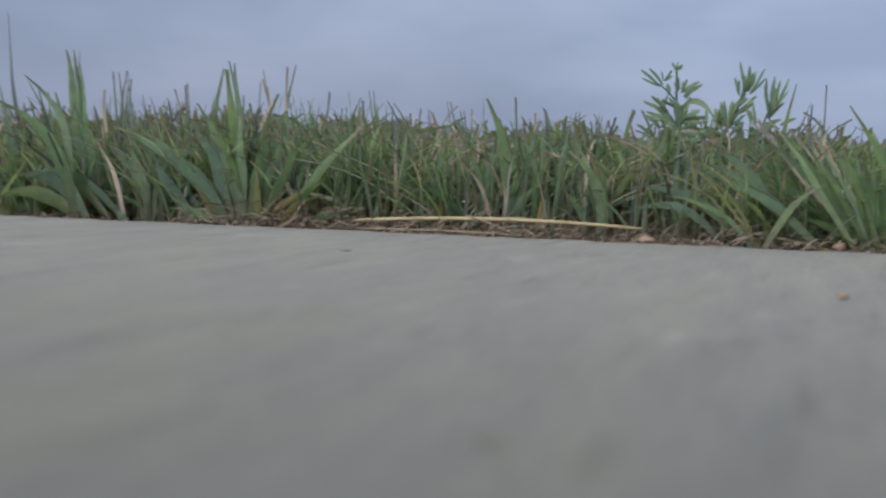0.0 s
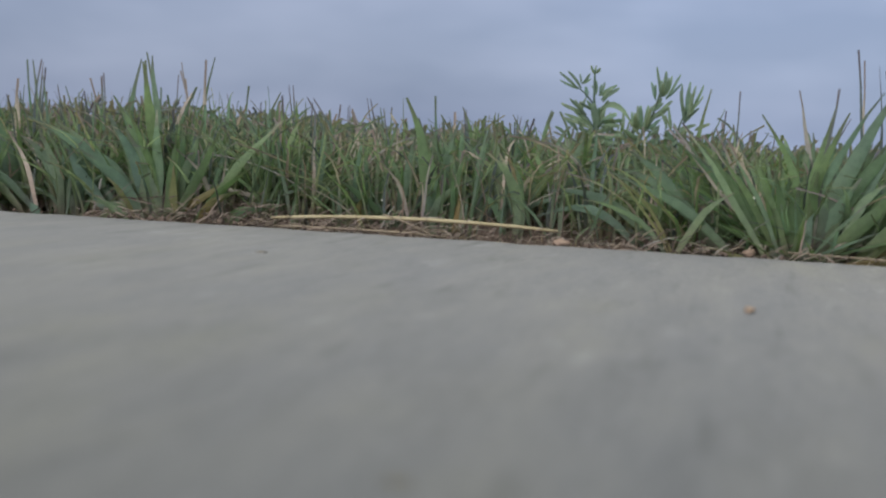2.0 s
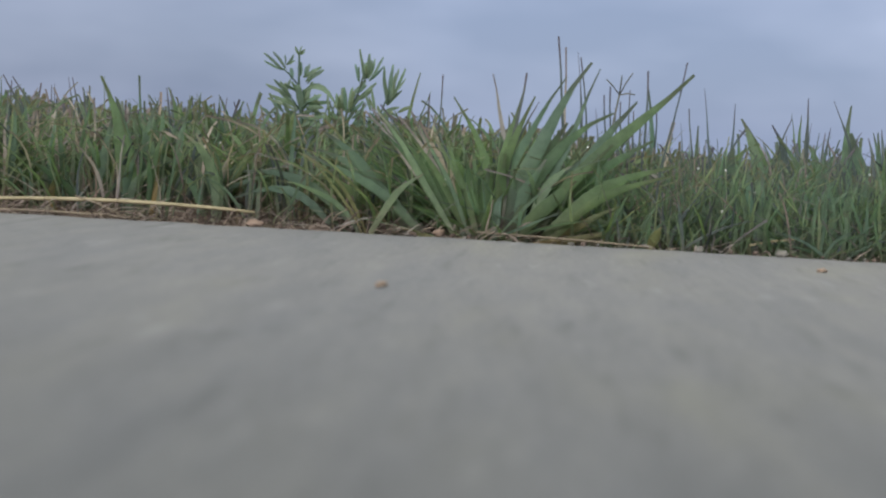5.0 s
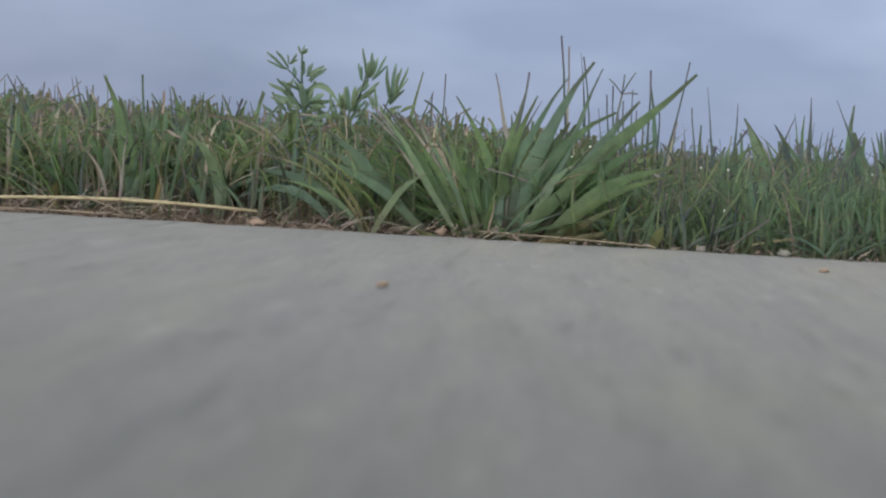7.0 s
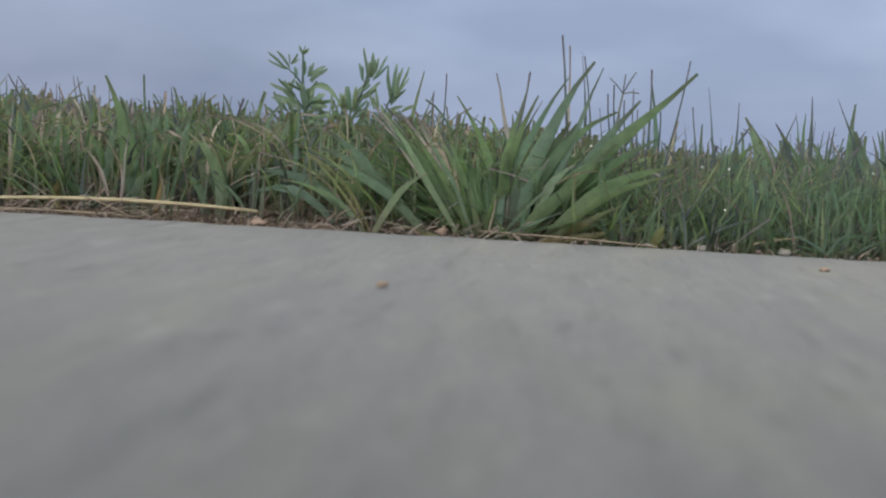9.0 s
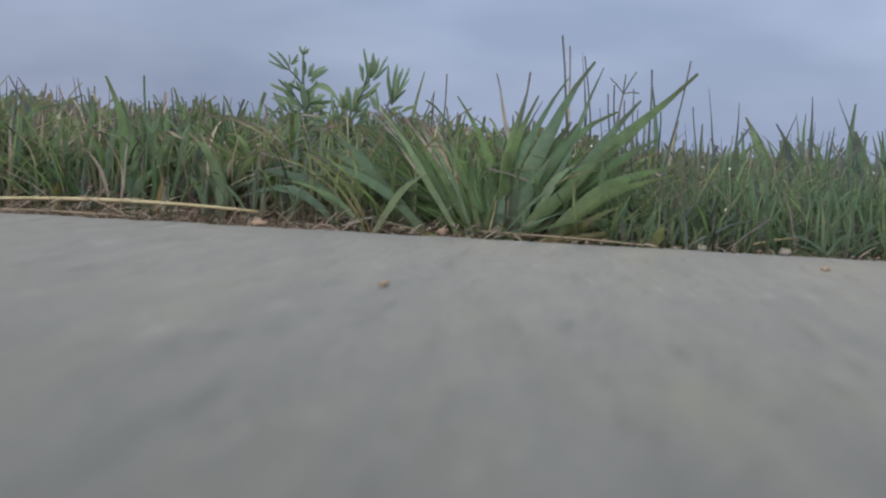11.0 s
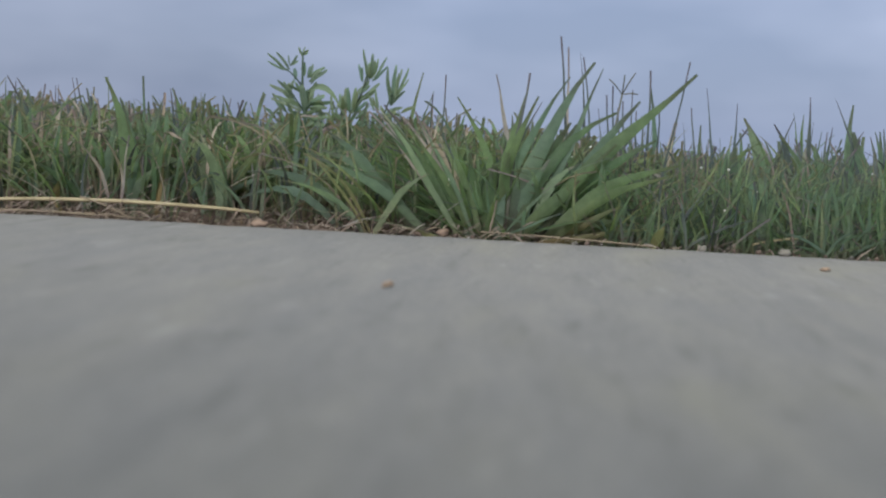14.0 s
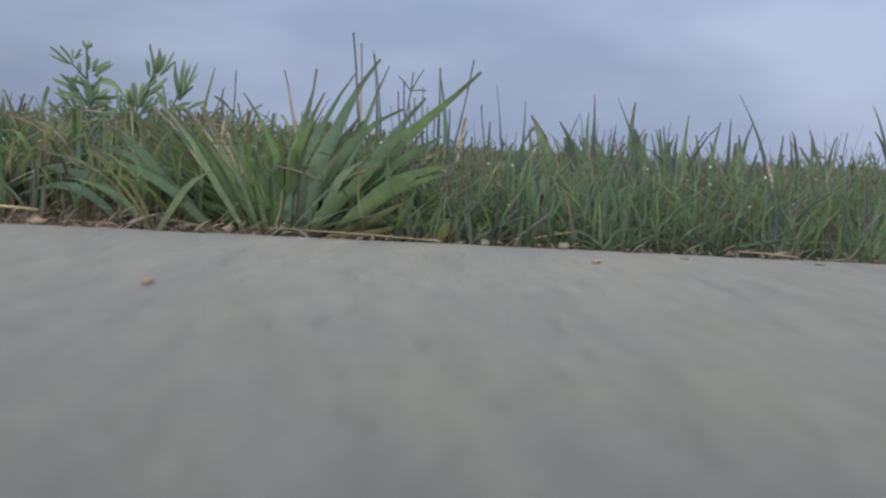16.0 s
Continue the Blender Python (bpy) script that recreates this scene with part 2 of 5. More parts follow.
CRUMB = plain_material("earth_crumb", (0.165, 0.155, 0.142), (0.21, 0.195, 0.175), 200)
# opaque white in place of clear water: the sparkle is in the colour
DEW_GLINT = plain_material("dew", (0.8, 0.82, 0.85), (0.9, 0.9, 0.9), 50, 0.08, 1.0, 0.0)

# ---------------------------------------------------------------- mesh helpers


def part(name, bm, mat, parent=None, label=""):
    """Links a bmesh as one mesh object, under parent where one is given."""
    me = bpy.data.meshes.new(name)
    bm.to_mesh(me)
    bm.free()
    for p in me.polygons:
        p.use_smooth = True
    me.materials.append(mat)
    ob = new(name, me)
    ob.parent = parent
    return tagged(ob, label=label)


def base(name, x, y, z, label, category, group="", kind=""):
    ob = new(name)
    ob.location, ob.empty_display_size = (x, y, z), 0.01
    return tagged(ob, label, category, group, kind)


RINGS = 8


def leaf_arrays(root, control, tip, width, side, fold=0.35, blunt=0.0, belly=0.35, least=0.06, oval=False, taper=0.68, twist=0.0):
    """Rings of three points along a curve from root to tip: left edge, midrib, right edge; twist in radians."""
    s = np.linspace(0, 1, RINGS)
    root, control, tip, side = (np.asarray(v, float) for v in (root, control, tip, side))
    line = np.outer((1 - s) ** 2, root) + np.outer(2 * s * (1 - s), control) + np.outer(s * s, tip)
    # a leaf is never a clean curve
    sway = np.linalg.norm(tip - root) * 0.012 * np.sin(np.pi * s) * np.sin(2.2 * np.pi * s + 50 * root[0] + 90 * tip[0])
    line = line + np.outer(sway, side) + np.outer(np.roll(sway, 1) * 0.8, (0, 1, 0))
    run = np.outer(2 * (1 - s), control - root) + np.outer(2 * s, tip - control)
    run /= np.linalg.norm(run, axis=1)[:, None] + 1e-9
    out = np.cross(run, side)
    out /= np.linalg.norm(out, axis=1)[:, None] + 1e-9
    shape = np.clip((0.62 + 0.38 * np.sin(np.pi * np.minimum(s / (2 * belly), 1) * 0.5)) * np.clip((1 - s) / taper, blunt, 1) ** 0.9, least, 1)
    if oval:
        shape = np.clip(np.sin(np.pi * (0.06 + 0.86 * s)) ** 0.6, 0.22, 1)
    half = (width / 2 * shape)[:, None]
    turn = (twist * (s - 0.35))[:, None]
    edge, keel = np.cos(turn) * side + np.sin(turn) * out, np.cos(turn) * out - np.sin(turn) * side
    v = np.stack([line - half * edge, line - half * fold * keel, line + half * edge], 1)
    return v, s


def leaf_faces():
    return [(3 * r + a, 3 * r + a + 1, 3 * r + a + 4, 3 * r + a + 3) for r in range(RINGS - 1) for a in (0, 1)]


FACES = np.array(leaf_faces())


def leaves_mesh(name, leaves, mat):
    """One mesh from many leaves. leaves: (vertices, s) as leaf_arrays gives them."""
    n = len(leaves)
    verts = np.concatenate([v.reshape(-1, 3) for v, _ in leaves])
    faces = (FACES[None] + (np.arange(n) * RINGS * 3)[:, None, None]).reshape(-1, 4)
    me = bpy.data.meshes.new(name)
    me.vertices.add(len(verts))
    me.vertices.foreach_set("co", verts.ravel())
    me.loops.add(faces.size)
    me.loops.foreach_set("vertex_index", faces.ravel().astype(np.int32))
    me.polygons.add(len(faces))
    me.polygons.foreach_set("loop_start", np.arange(0, faces.size, 4, dtype=np.int32))
    me.polygons.foreach_set("use_smooth", np.ones(len(faces), bool))
    me.update(calc_edges=True)
    uv = me.uv_layers.new(name="along")
    across = np.tile([0.0, 0.5, 1.0], n * RINGS)
    along = np.concatenate([np.repeat(s, 3) for _, s in leaves])
    pairs = np.stack([across[faces.ravel()], along[faces.ravel()]], 1)
    uv.data.foreach_set("uv", pairs.ravel())
    me.materials.append(mat)
    return me


def tube(bm, points, radii, sides=6):
    """A round stem through the points."""
    rings = []
    for i, p in enumerate(points):
        p = Vector(p)
        d = (Vector(points[min(i + 1, len(points) - 1)]) - Vector(points[max(i - 1, 0)])).normalized()
        u = d.orthogonal().normalized()
        w = d.cross(u)
        rings.append([bm.verts.new(p + radii[i] * (math.cos(a) * u + math.sin(a) * w)) for a in [2 * math.pi * k / sides for k in range(sides)]])
    for a, b in zip(rings, rings[1:]):
        # line the rings up, so that the skin does not twist
        k = min(range(sides), key=lambda j: (b[j].co - a[0].co).length)
        b[:] = b[k:] + b[:k]
        for j in range(sides):
            bm.faces.new((a[j], a[(j + 1) % sides], b[(j + 1) % sides], b[j]))
    bm.faces.new(rings[0][::-1])
    bm.faces.new(rings[-1])
    return bm


def lump(size, seed, rough=0.75, subdivisions=2):
    """An uneven stone about the origin."""
    bm = bmesh.new()
    bmesh.ops.create_icosphere(bm, subdivisions=subdivisions, radius=0.5)
    for v in bm.verts:
        k = 1 + rough * noise.noise(v.co * 3.1 + Vector((seed, seed * 1.7, 0))) + rough * 0.5 * noise.noise(v.co * 7.0 + Vector((0, seed, seed)))
        v.co = Vector((v.co.x * size[0] * k, v.co.y * size[1] * k, v.co.z * size[2] * k))
    return bm


# ---------------------------------------------------------------- ground


def soil_height(x, y):
    # thatch has built the bed up a little behind the slab
    heap = 0.010 * min(1, max(0, (y - 0.012) / 0.03)) * min(1, max(0, (0.07 - x) / 0.06)) * min(1, max(0, (x + 0.42) / 0.05))
    return -0.007 + heap + 0.004 * noise.noise(Vector((x * 30, y * 30, 0))) + 0.0025 * noise.noise(Vector((x * 90, y * 90, 3)))


def build_ground():
    bm = bmesh.new()
    bmesh.ops.create_grid(bm, x_segments=2, y_segments=2, size=2500)
    for v in bm.verts:
        v.co.z = -0.013
    tagged(part("ground", bm, TURF), "wide flat mown green lawn reaching the horizon", "lawn", kind="structure")
    bm = bmesh.new()
    nx, ny = 320, 60
    grid = [[None] * (ny + 1) for _ in range(nx + 1)]
    for i in range(nx + 1):
        for j in range(ny + 1):
            u = 2 * i / nx - 1
            x, y = -0.1 + 0.75 * u + 2.35 * u ** 5, -0.03 + 0.21 * (j / ny) ** 1.2
            fade = min(1, max(0, (0.175 - y - 0.03 * noise.noise(Vector((x * 9, 4, 4)))) / 0.05), (x + 2.98) / 0.1, (2.98 - x) / 0.1)
            grid[i][j] = bm.verts.new((x, y, soil_height(x, y) * fade - 0.018 * (1 - fade)))
    for i in range(nx):
        for j in range(ny):
            bm.faces.new((grid[i][j], grid[i + 1][j], grid[i + 1][j + 1], grid[i][j + 1]))
    tagged(part("soil_bed", bm, SOIL), "dark brown crumbly soil under the lawn along the slab", "soil", kind="structure")


def build_slab():
    """A cast concrete slab with a worn, slightly chipped arris along y = 0."""
    bm = bmesh.new()
    xs = [-3 + 2.2 * k / 8 for k in range(8)] + [-0.8 + 1.5 * k / 420 for k in range(421)] + [0.7 + 2.3 * k / 8 for k in range(1, 9)]
    ys = [-0.9, -0.8, -0.65, -0.5, -0.35, -0.25, -0.18, -0.12, -0.08, -0.05, -0.035, -0.025, -0.016, -0.010]
    cols = []
    for x in xs:
        col = [bm.verts.new((x, ys[0], -0.1))]
        for y in ys:
            col.append(bm.verts.new((x, y, 0.0004 * noise.noise(Vector((x * 60, y * 60, 1))))))
        chip = max(0.0, noise.noise(Vector((x * 55, 0, 7))) - 0.15) * 0.006 + 0.0012 * abs(noise.noise(Vector((x * 230, 2, 7))))
        for y, z in ((-0.005, 0.0), (-0.0022, -0.0007), (-0.0006, -0.0024), (0.0, -0.006), (0.0, -0.1)):
            col.append(bm.verts.new((x, y - chip, z + 0.0004 * noise.noise(Vector((x * 60, y * 60, 1))))))
        cols.append(col)
    for a, b in zip(cols, cols[1:]):
        for j in range(len(a) - 1):
            bm.faces.new((a[j], b[j], b[j + 1], a[j + 1]))
    bm.faces.new(cols[0])
    bm.faces.new(cols[-1][::-1])
    tagged(part("pavement", bm, CONCRETE), "pale grey cast concrete slab with a worn edge beside the lawn", "concrete slab", kind="structure")


def build_shade_wall():
    """A low plain wall added out of view to shade the slab's near part."""
    bm = bmesh.new()
    bmesh.ops.create_cube(bm, size=1, matrix=pose(0, -0.822, 0.129) @ Matrix.Diagonal((5.99, 0.15, 0.26, 1)))
    bmesh.ops.bevel(bm, geom=bm.edges[:], offset=0.008, segments=2, affect="EDGES")
    tagged(part("shade_wall", bm, CONCRETE), "low plain grey wall added out of view to shade the slab", "wall", kind="structure")


build_ground()
build_slab()
build_shade_wall()


# ---------------------------------------------------------------- lawn
rng = np.random.RandomState(11)


def mown_leaf(x, y, height, lean, width, bend, turn, blunt):
    """A lawn blade: leans towards (lean), bends over near the tip, turned about the upright by turn."""
    z0 = soil_height(x, y) if y < 0.17 else -0.013
    way = np.array([math.cos(turn), math.sin(turn), 0])
    tip = np.array([x, y, 0]) + way * lean + np.array([0, 0, height])
    control = np.array([x, y, z0]) + way * lean * bend + np.array([rng.normal(0, 0.002), 0, height * rng.uniform(0.5, 1.05)])
    face = turn + math.pi / 2 + rng.normal(0, 0.7)
    side = np.array([math.cos(face), math.sin(face), 0])
    return leaf_arrays((x, y, z0), control, tip, width, side, 0.4, blunt, twist=rng.normal(0, 0.9))


def lawn_height(x, y):
    """The mower's cut: lower towards +x."""
    base_cut = 0.060 + 0.006 * min(1, max(0, (-0.2 - x) / 0.12))
    base_cut *= 1 - 0.12 * min(1, max(0, (y - 0.13) / 0.2))
    return base_cut - 0.0085 * min(1, max(0, (x + 0.06) / 0.14)) + 0.008 * noise.noise(Vector((x * 13, y * 13, 5))) + 0.007 * noise.noise(Vector((x * 45, y * 45, 8)))


def patchy(x, y, share):
    """Which of the shares grows here: plants of a kind stand together in patches."""
    u = 0.5 + 0.75 * noise.noise(Vector((x * 19, y * 19, 31))) + rng.normal(0, 0.24)
    return int(np.searchsorted(share, (u % 1.0) * share[-1]))


def lawn(name, count, y0, y1, mats, label, widths, blunt, power=1.0, low=0.55, spare=None, sprawl=0.3):
    """count blades between y0 and y1 in the wedge that spreads away from the slab; shared out over the materials."""
    made = [[] for _ in mats]
    share = np.cumsum([m[1] for m in mats])
    while sum(map(len, made)) < count:
        y = y0 + (y1 - y0) * rng.rand() ** power
        x = rng.uniform(-0.56 - 0.86 * y, 0.36 + 0.50 * y)
        if spare and spare(x, y):
            continue
        h = lawn_height(x, y) * rng.uniform(low, 1.04) ** 0.8
        if rng.rand() < 0.02:
            h *= rng.uniform(1.05, 1.15)
        # blades at the very edge are short and lie outwards
        h *= min(1, 0.35 + y / 0.06)
        k = patchy(x, y, share)
        lean = min(1.3, abs(rng.normal(0, sprawl))) * h
        h /= math.sqrt(1 + 0.5 * (lean / h) ** 2)
        made[k].append(mown_leaf(x, y, h, lean, rng.uniform(*widths), rng.uniform(0.0, 0.5), rng.uniform(0, 2 * math.pi), blunt))
    for (mat, _, words), leaves in zip(mats, made):
        if leaves:
            ob = new(name, leaves_mesh(name, leaves, mat))
            tagged(ob, f"{words} {label}", "grass", kind="stuff")


def bare(x, y):
    """Thin places: the strip by the slab, a gap behind the long straw, the feet of the broad clumps."""
    if y < 0.03 + 0.012 * noise.noise(Vector((x * 14, 0, 2))):
        return rng.rand() < 0.6
    if -0.27 < x < -0.03 and y < 0.07:
        return rng.rand() < 0.88
    if x < -0.28 and y < 0.05:
        return rng.rand() < 0.75
    if -0.08 < x < 0.10 and y < 0.06:
        return rng.rand() < 0.9
    return noise.noise(Vector((x * 22, y * 22, 9))) > 0.25 and rng.rand() < 0.7


def thin(x, y):
    return noise.noise(Vector((x * 20, y * 20, 4))) > 0.2 and rng.rand() < 0.7


def bare_coarse(x, y):
    return x > 0.07 + 0.03 * noise.noise(Vector((y * 15, 1, 1))) or bare(x, y)


def bare_fine(x, y):
    return x < 0.06 + 0.03 * noise.noise(Vector((y * 15, 1, 1))) or (y < 0.03 and rng.rand() < 0.3)


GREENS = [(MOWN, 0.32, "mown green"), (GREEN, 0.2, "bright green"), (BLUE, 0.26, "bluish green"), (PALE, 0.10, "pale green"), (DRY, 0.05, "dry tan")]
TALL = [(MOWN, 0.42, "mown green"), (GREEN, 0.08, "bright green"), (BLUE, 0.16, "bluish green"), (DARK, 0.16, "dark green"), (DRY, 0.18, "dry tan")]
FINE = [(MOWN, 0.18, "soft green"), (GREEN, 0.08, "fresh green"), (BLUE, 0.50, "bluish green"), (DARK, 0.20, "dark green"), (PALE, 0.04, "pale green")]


def crowns(name, count, y0, y1, mats, label, blades, widths, reach, spare, tall=1.0):
    """Grass plants: each crown sends out a fan of blades that rise and then bow outwards."""
    made = [[] for _ in mats]
    share = np.cumsum([m[1] for m in mats])
    placed = 0
    while placed < count:
        y = y0 + (y1 - y0) * rng.rand()
        x = rng.uniform(-0.56 - 0.86 * y, 0.36 + 0.50 * y)
        if spare(x, y):
            continue
        placed += 1
        main = patchy(x, y, share)
        lean_all = rng.normal(0, 0.25)
        size = lawn_height(x, y) * tall * rng.uniform(0.75, 1.1) * min(1, 0.55 + y / 0.09)
        wide = rng.uniform(*widths)
        for _ in range(rng.randint(*blades)):
            k = main if rng.rand() < 0.7 else int(np.searchsorted(share, rng.rand() * share[-1]))
            tip_over = rng.normal(lean_all, reach)
            away = rng.normal(0.1, 0.5) * abs(tip_over)
            length = size * rng.uniform(0.55, 1.12) * math.sqrt(1 + 0.35 * min(1.5, abs(tip_over)) ** 2)
            turn = min(1.35, abs(tip_over))
            way = np.array([math.copysign(math.sin(turn), tip_over), away * 0.6, 0.0])
            root = np.array([x + rng.normal(0, 0.004), y + rng.normal(0, 0.003), soil_height(x, y)])
            tip = root + way * length + np.array([0, 0, length * math.cos(turn) * 1.02 + 0.004])
            ctrl = root + way * length * rng.uniform(0.1, 0.42) + np.array([0, 0, length * math.cos(turn) * rng.uniform(0.5, 0.95) + 0.003])
            d = (tip - root) / (np.linalg.norm(tip - root) + 1e-9)
            side = np.array([d[2], rng.normal(0, 0.7), -d[0]])
            made[k].append(leaf_arrays(root, ctrl, tip, wide * rng.uniform(0.6, 1.15), side / np.linalg.norm(side), 0.4, 0.3 if rng.rand() < 0.4 else 0.08, 0.3, twist=rng.normal(0, 1.0)))
    for (mat, _, words), leaves in zip(mats, made):
        if leaves:
            tagged(new(name, leaves_mesh(name, leaves, mat)), f"{words} {label}", "grass", kind="stuff")


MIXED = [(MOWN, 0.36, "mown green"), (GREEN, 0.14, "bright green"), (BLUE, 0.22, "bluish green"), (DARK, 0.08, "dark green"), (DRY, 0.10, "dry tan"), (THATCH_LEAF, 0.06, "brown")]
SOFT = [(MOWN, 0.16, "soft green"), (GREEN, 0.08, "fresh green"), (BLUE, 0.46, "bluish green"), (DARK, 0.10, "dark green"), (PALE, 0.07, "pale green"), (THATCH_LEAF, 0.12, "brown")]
crowns("lawn_plants", 90, 0.030, 0.09, GREENS, "low fans of lawn blades beside the concrete slab", (7, 13), (0.0030, 0.0058), 0.6, bare_coarse, 0.85)
crowns("lawn_plants", 190, 0.06, 0.18, GREENS, "fans of coarse lawn blades behind the slab edge", (7, 13), (0.0032, 0.0060), 0.38, bare_coarse, 0.88)
crowns("lawn_plants", 90, 0.012, 0.08, FINE, "fine tangled fans of grass beside the gritty slab edge", (9, 18), (0.0013, 0.0030), 0.9, bare_fine, 0.95)
crowns("lawn_plants", 105, 0.06, 0.2, FINE, "fine fans of soft lawn grass", (9, 18), (0.0016, 0.0036), 0.42, bare_fine, 1.08)
crowns("lawn_plants", 60, 0.09, 0.2, [(BLUE, 0.7, "bluish green"), (DARK, 0.3, "dark green")], "broad-based fans standing in the soft grass", (6, 10), (0.0032, 0.0056), 0.4, bare_fine, 1.02)
lawn("lawn_grass", 1500, 0.035, 0.12, MIXED, "short tangled lawn blades behind the slab edge", (0.0022, 0.0046), 0.25, spare=bare_coarse, low=0.25, sprawl=1.0)
lawn("lawn_grass", 1100, 0.022, 0.085, MIXED, "short fuzzy stubble behind the long straw", (0.0012, 0.0028), 0.4, spare=lambda x, y: not -0.42 < x < 0.06, low=0.2, sprawl=0.9)
lawn("lawn_grass", 1900, 0.014, 0.12, SOFT, "short tangled soft blades behind the gritty slab edge", (0.0011, 0.0028), 0.15, spare=bare_fine, low=0.25, sprawl=1.1)
lawn("dry_stems", 320, 0.03, 0.17, [(DRY, 0.65, "wiry tan"), (THATCH_LEAF, 0.35, "wiry brown")], "stems tangled among the lawn blades", (0.0007, 0.0015), 0.6, spare=bare_coarse, low=0.35, sprawl=1.0)
lawn("dry_stems", 260, 0.012, 0.12, [(THATCH_LEAF, 0.5, "wiry brown"), (PALE, 0.5, "wiry pale")], "stems tangled among the fine grass", (0.0007, 0.0015), 0.6, spare=bare_fine, low=0.3, sprawl=1.2)
lawn("dry_stems", 260, 0.035, 0.13, [(DRY, 0.6, "upright pale tan"), (PALE, 0.15, "upright pale green"), (BLUE, 0.25, "upright bluish")], "stubble in the thin middle of the lawn", (0.0010, 0.0024), 0.7, spare=lambda x, y: not -0.40 < x < -0.02, low=0.35, sprawl=0.9)
lawn("lawn_grass", 3000, 0.08, 0.30, MIXED, "close upright lawn blades with blunt cut tips", (0.0024, 0.0048), 0.6, spare=lambda x, y: x > 0.10 or thin(x, y), low=0.62, sprawl=0.4)
lawn("lawn_grass", 1300, 0.08, 0.26, TALL, "upright lawn blades with cut tips", (0.0014, 0.0040), 0.5, spare=thin, low=0.6, sprawl=0.5)
lawn("lawn_grass", 7500, 0.2, 0.7, MIXED, "lawn blades with cut tips", (0.0022, 0.0044), 0.6, low=0.62, sprawl=0.4)
lawn("lawn_grass", 8000, 0.7, 4.5, [(MOWN, 0.5, "mown green"), (BLUE, 0.3, "bluish green"), (DRY, 0.2, "dry tan")],
     "lawn blades further off with cut tips", (0.0028, 0.0055), 0.5, power=1.6)


def side_lawn(name, count, label):
    """The lawn goes on along the slab to both sides."""
    leaves = []
    while len(leaves) < count:
        x, y = rng.uniform(-2.6, 2.5), 0.02 + 1.5 * rng.rand() ** 1.6
        if -0.56 - 0.86 * y < x < 0.36 + 0.50 * y:
            continue
        h = lawn_height(x, y) * rng.uniform(0.5, 1.0)
        leaves.append(mown_leaf(x, y, h, abs(rng.normal(0, 0.6)) * h, rng.uniform(0.002, 0.005), 0.3, rng.uniform(0, 6.28), 0.3))
    tagged(new(name, leaves_mesh(name, leaves, MOWN)), label, "grass", kind="stuff")


def broken_stems(name, count, x0, x1, y0, y1, mats, label, widths):
    """Stems that the mower snapped: each rises, then kinks over to one side."""
    made = [[] for _ in mats]
    for _ in range(count):
        x, y = rng.uniform(x0, x1), rng.uniform(y0, y1)
        k = rng.randint(len(mats))
        h = lawn_height(x, y) * rng.uniform(0.6, 0.97)
        z0 = soil_height(x, y)
        wide = rng.uniform(*widths)
        root = np.array([x, y, z0])
        knee = np.array([x + rng.normal(0, 0.012), y + rng.normal(0, 0.006), h])
        a = rng.normal(0, 1.0) + rng.choice((-0.9, 0.9))
        end = knee + rng.uniform(0.006, 0.013) * np.array([math.sin(a), rng.normal(0, 0.3), math.cos(a) * 0.8])
        side = np.array([1.0, rng.normal(0, 0.5), 0.2])
        side /= np.linalg.norm(side)
        made[k].append(leaf_arrays(root, (root + knee) / 2 + np.array([rng.normal(0, 0.002), 0, 0]), knee, wide, side, 0.5, 0.7))
        if rng.rand() < 0.6:
            d = (end - knee) / np.linalg.norm(end - knee)
            turned = np.array([d[2], 0.3, -d[0]])
            made[k].append(leaf_arrays(knee, (knee + end) / 2, end, wide * 0.9, turned / np.linalg.norm(turned), 0.5, 0.3))
    for (mat, words), leaves in zip(mats, made):
        tagged(new(name, leaves_mesh(name, leaves, mat)), f"{words} {label}", "grass", kind="stuff")


broken_stems("broken_stems", 160, -0.62, 0.08, 0.05, 0.22, [(DRY, "tan"), (DARK, "dark"), (THATCH_LEAF, "brown")], "snapped grass stems standing among the mown blades", (0.0013, 0.0026))
broken_stems("broken_stems", 150, 0.08, 0.46, 0.06, 0.22, [(DARK, "dark"), (BLUE, "bluish green"), (THATCH_LEAF, "brown")], "snapped fine stems in the soft grass", (0.0009, 0.0018))
side_lawn("lawn_grass", 13000, "mown green lawn blades along the rest of the slab")

# ---------------------------------------------------------------- tufts with blades of their own


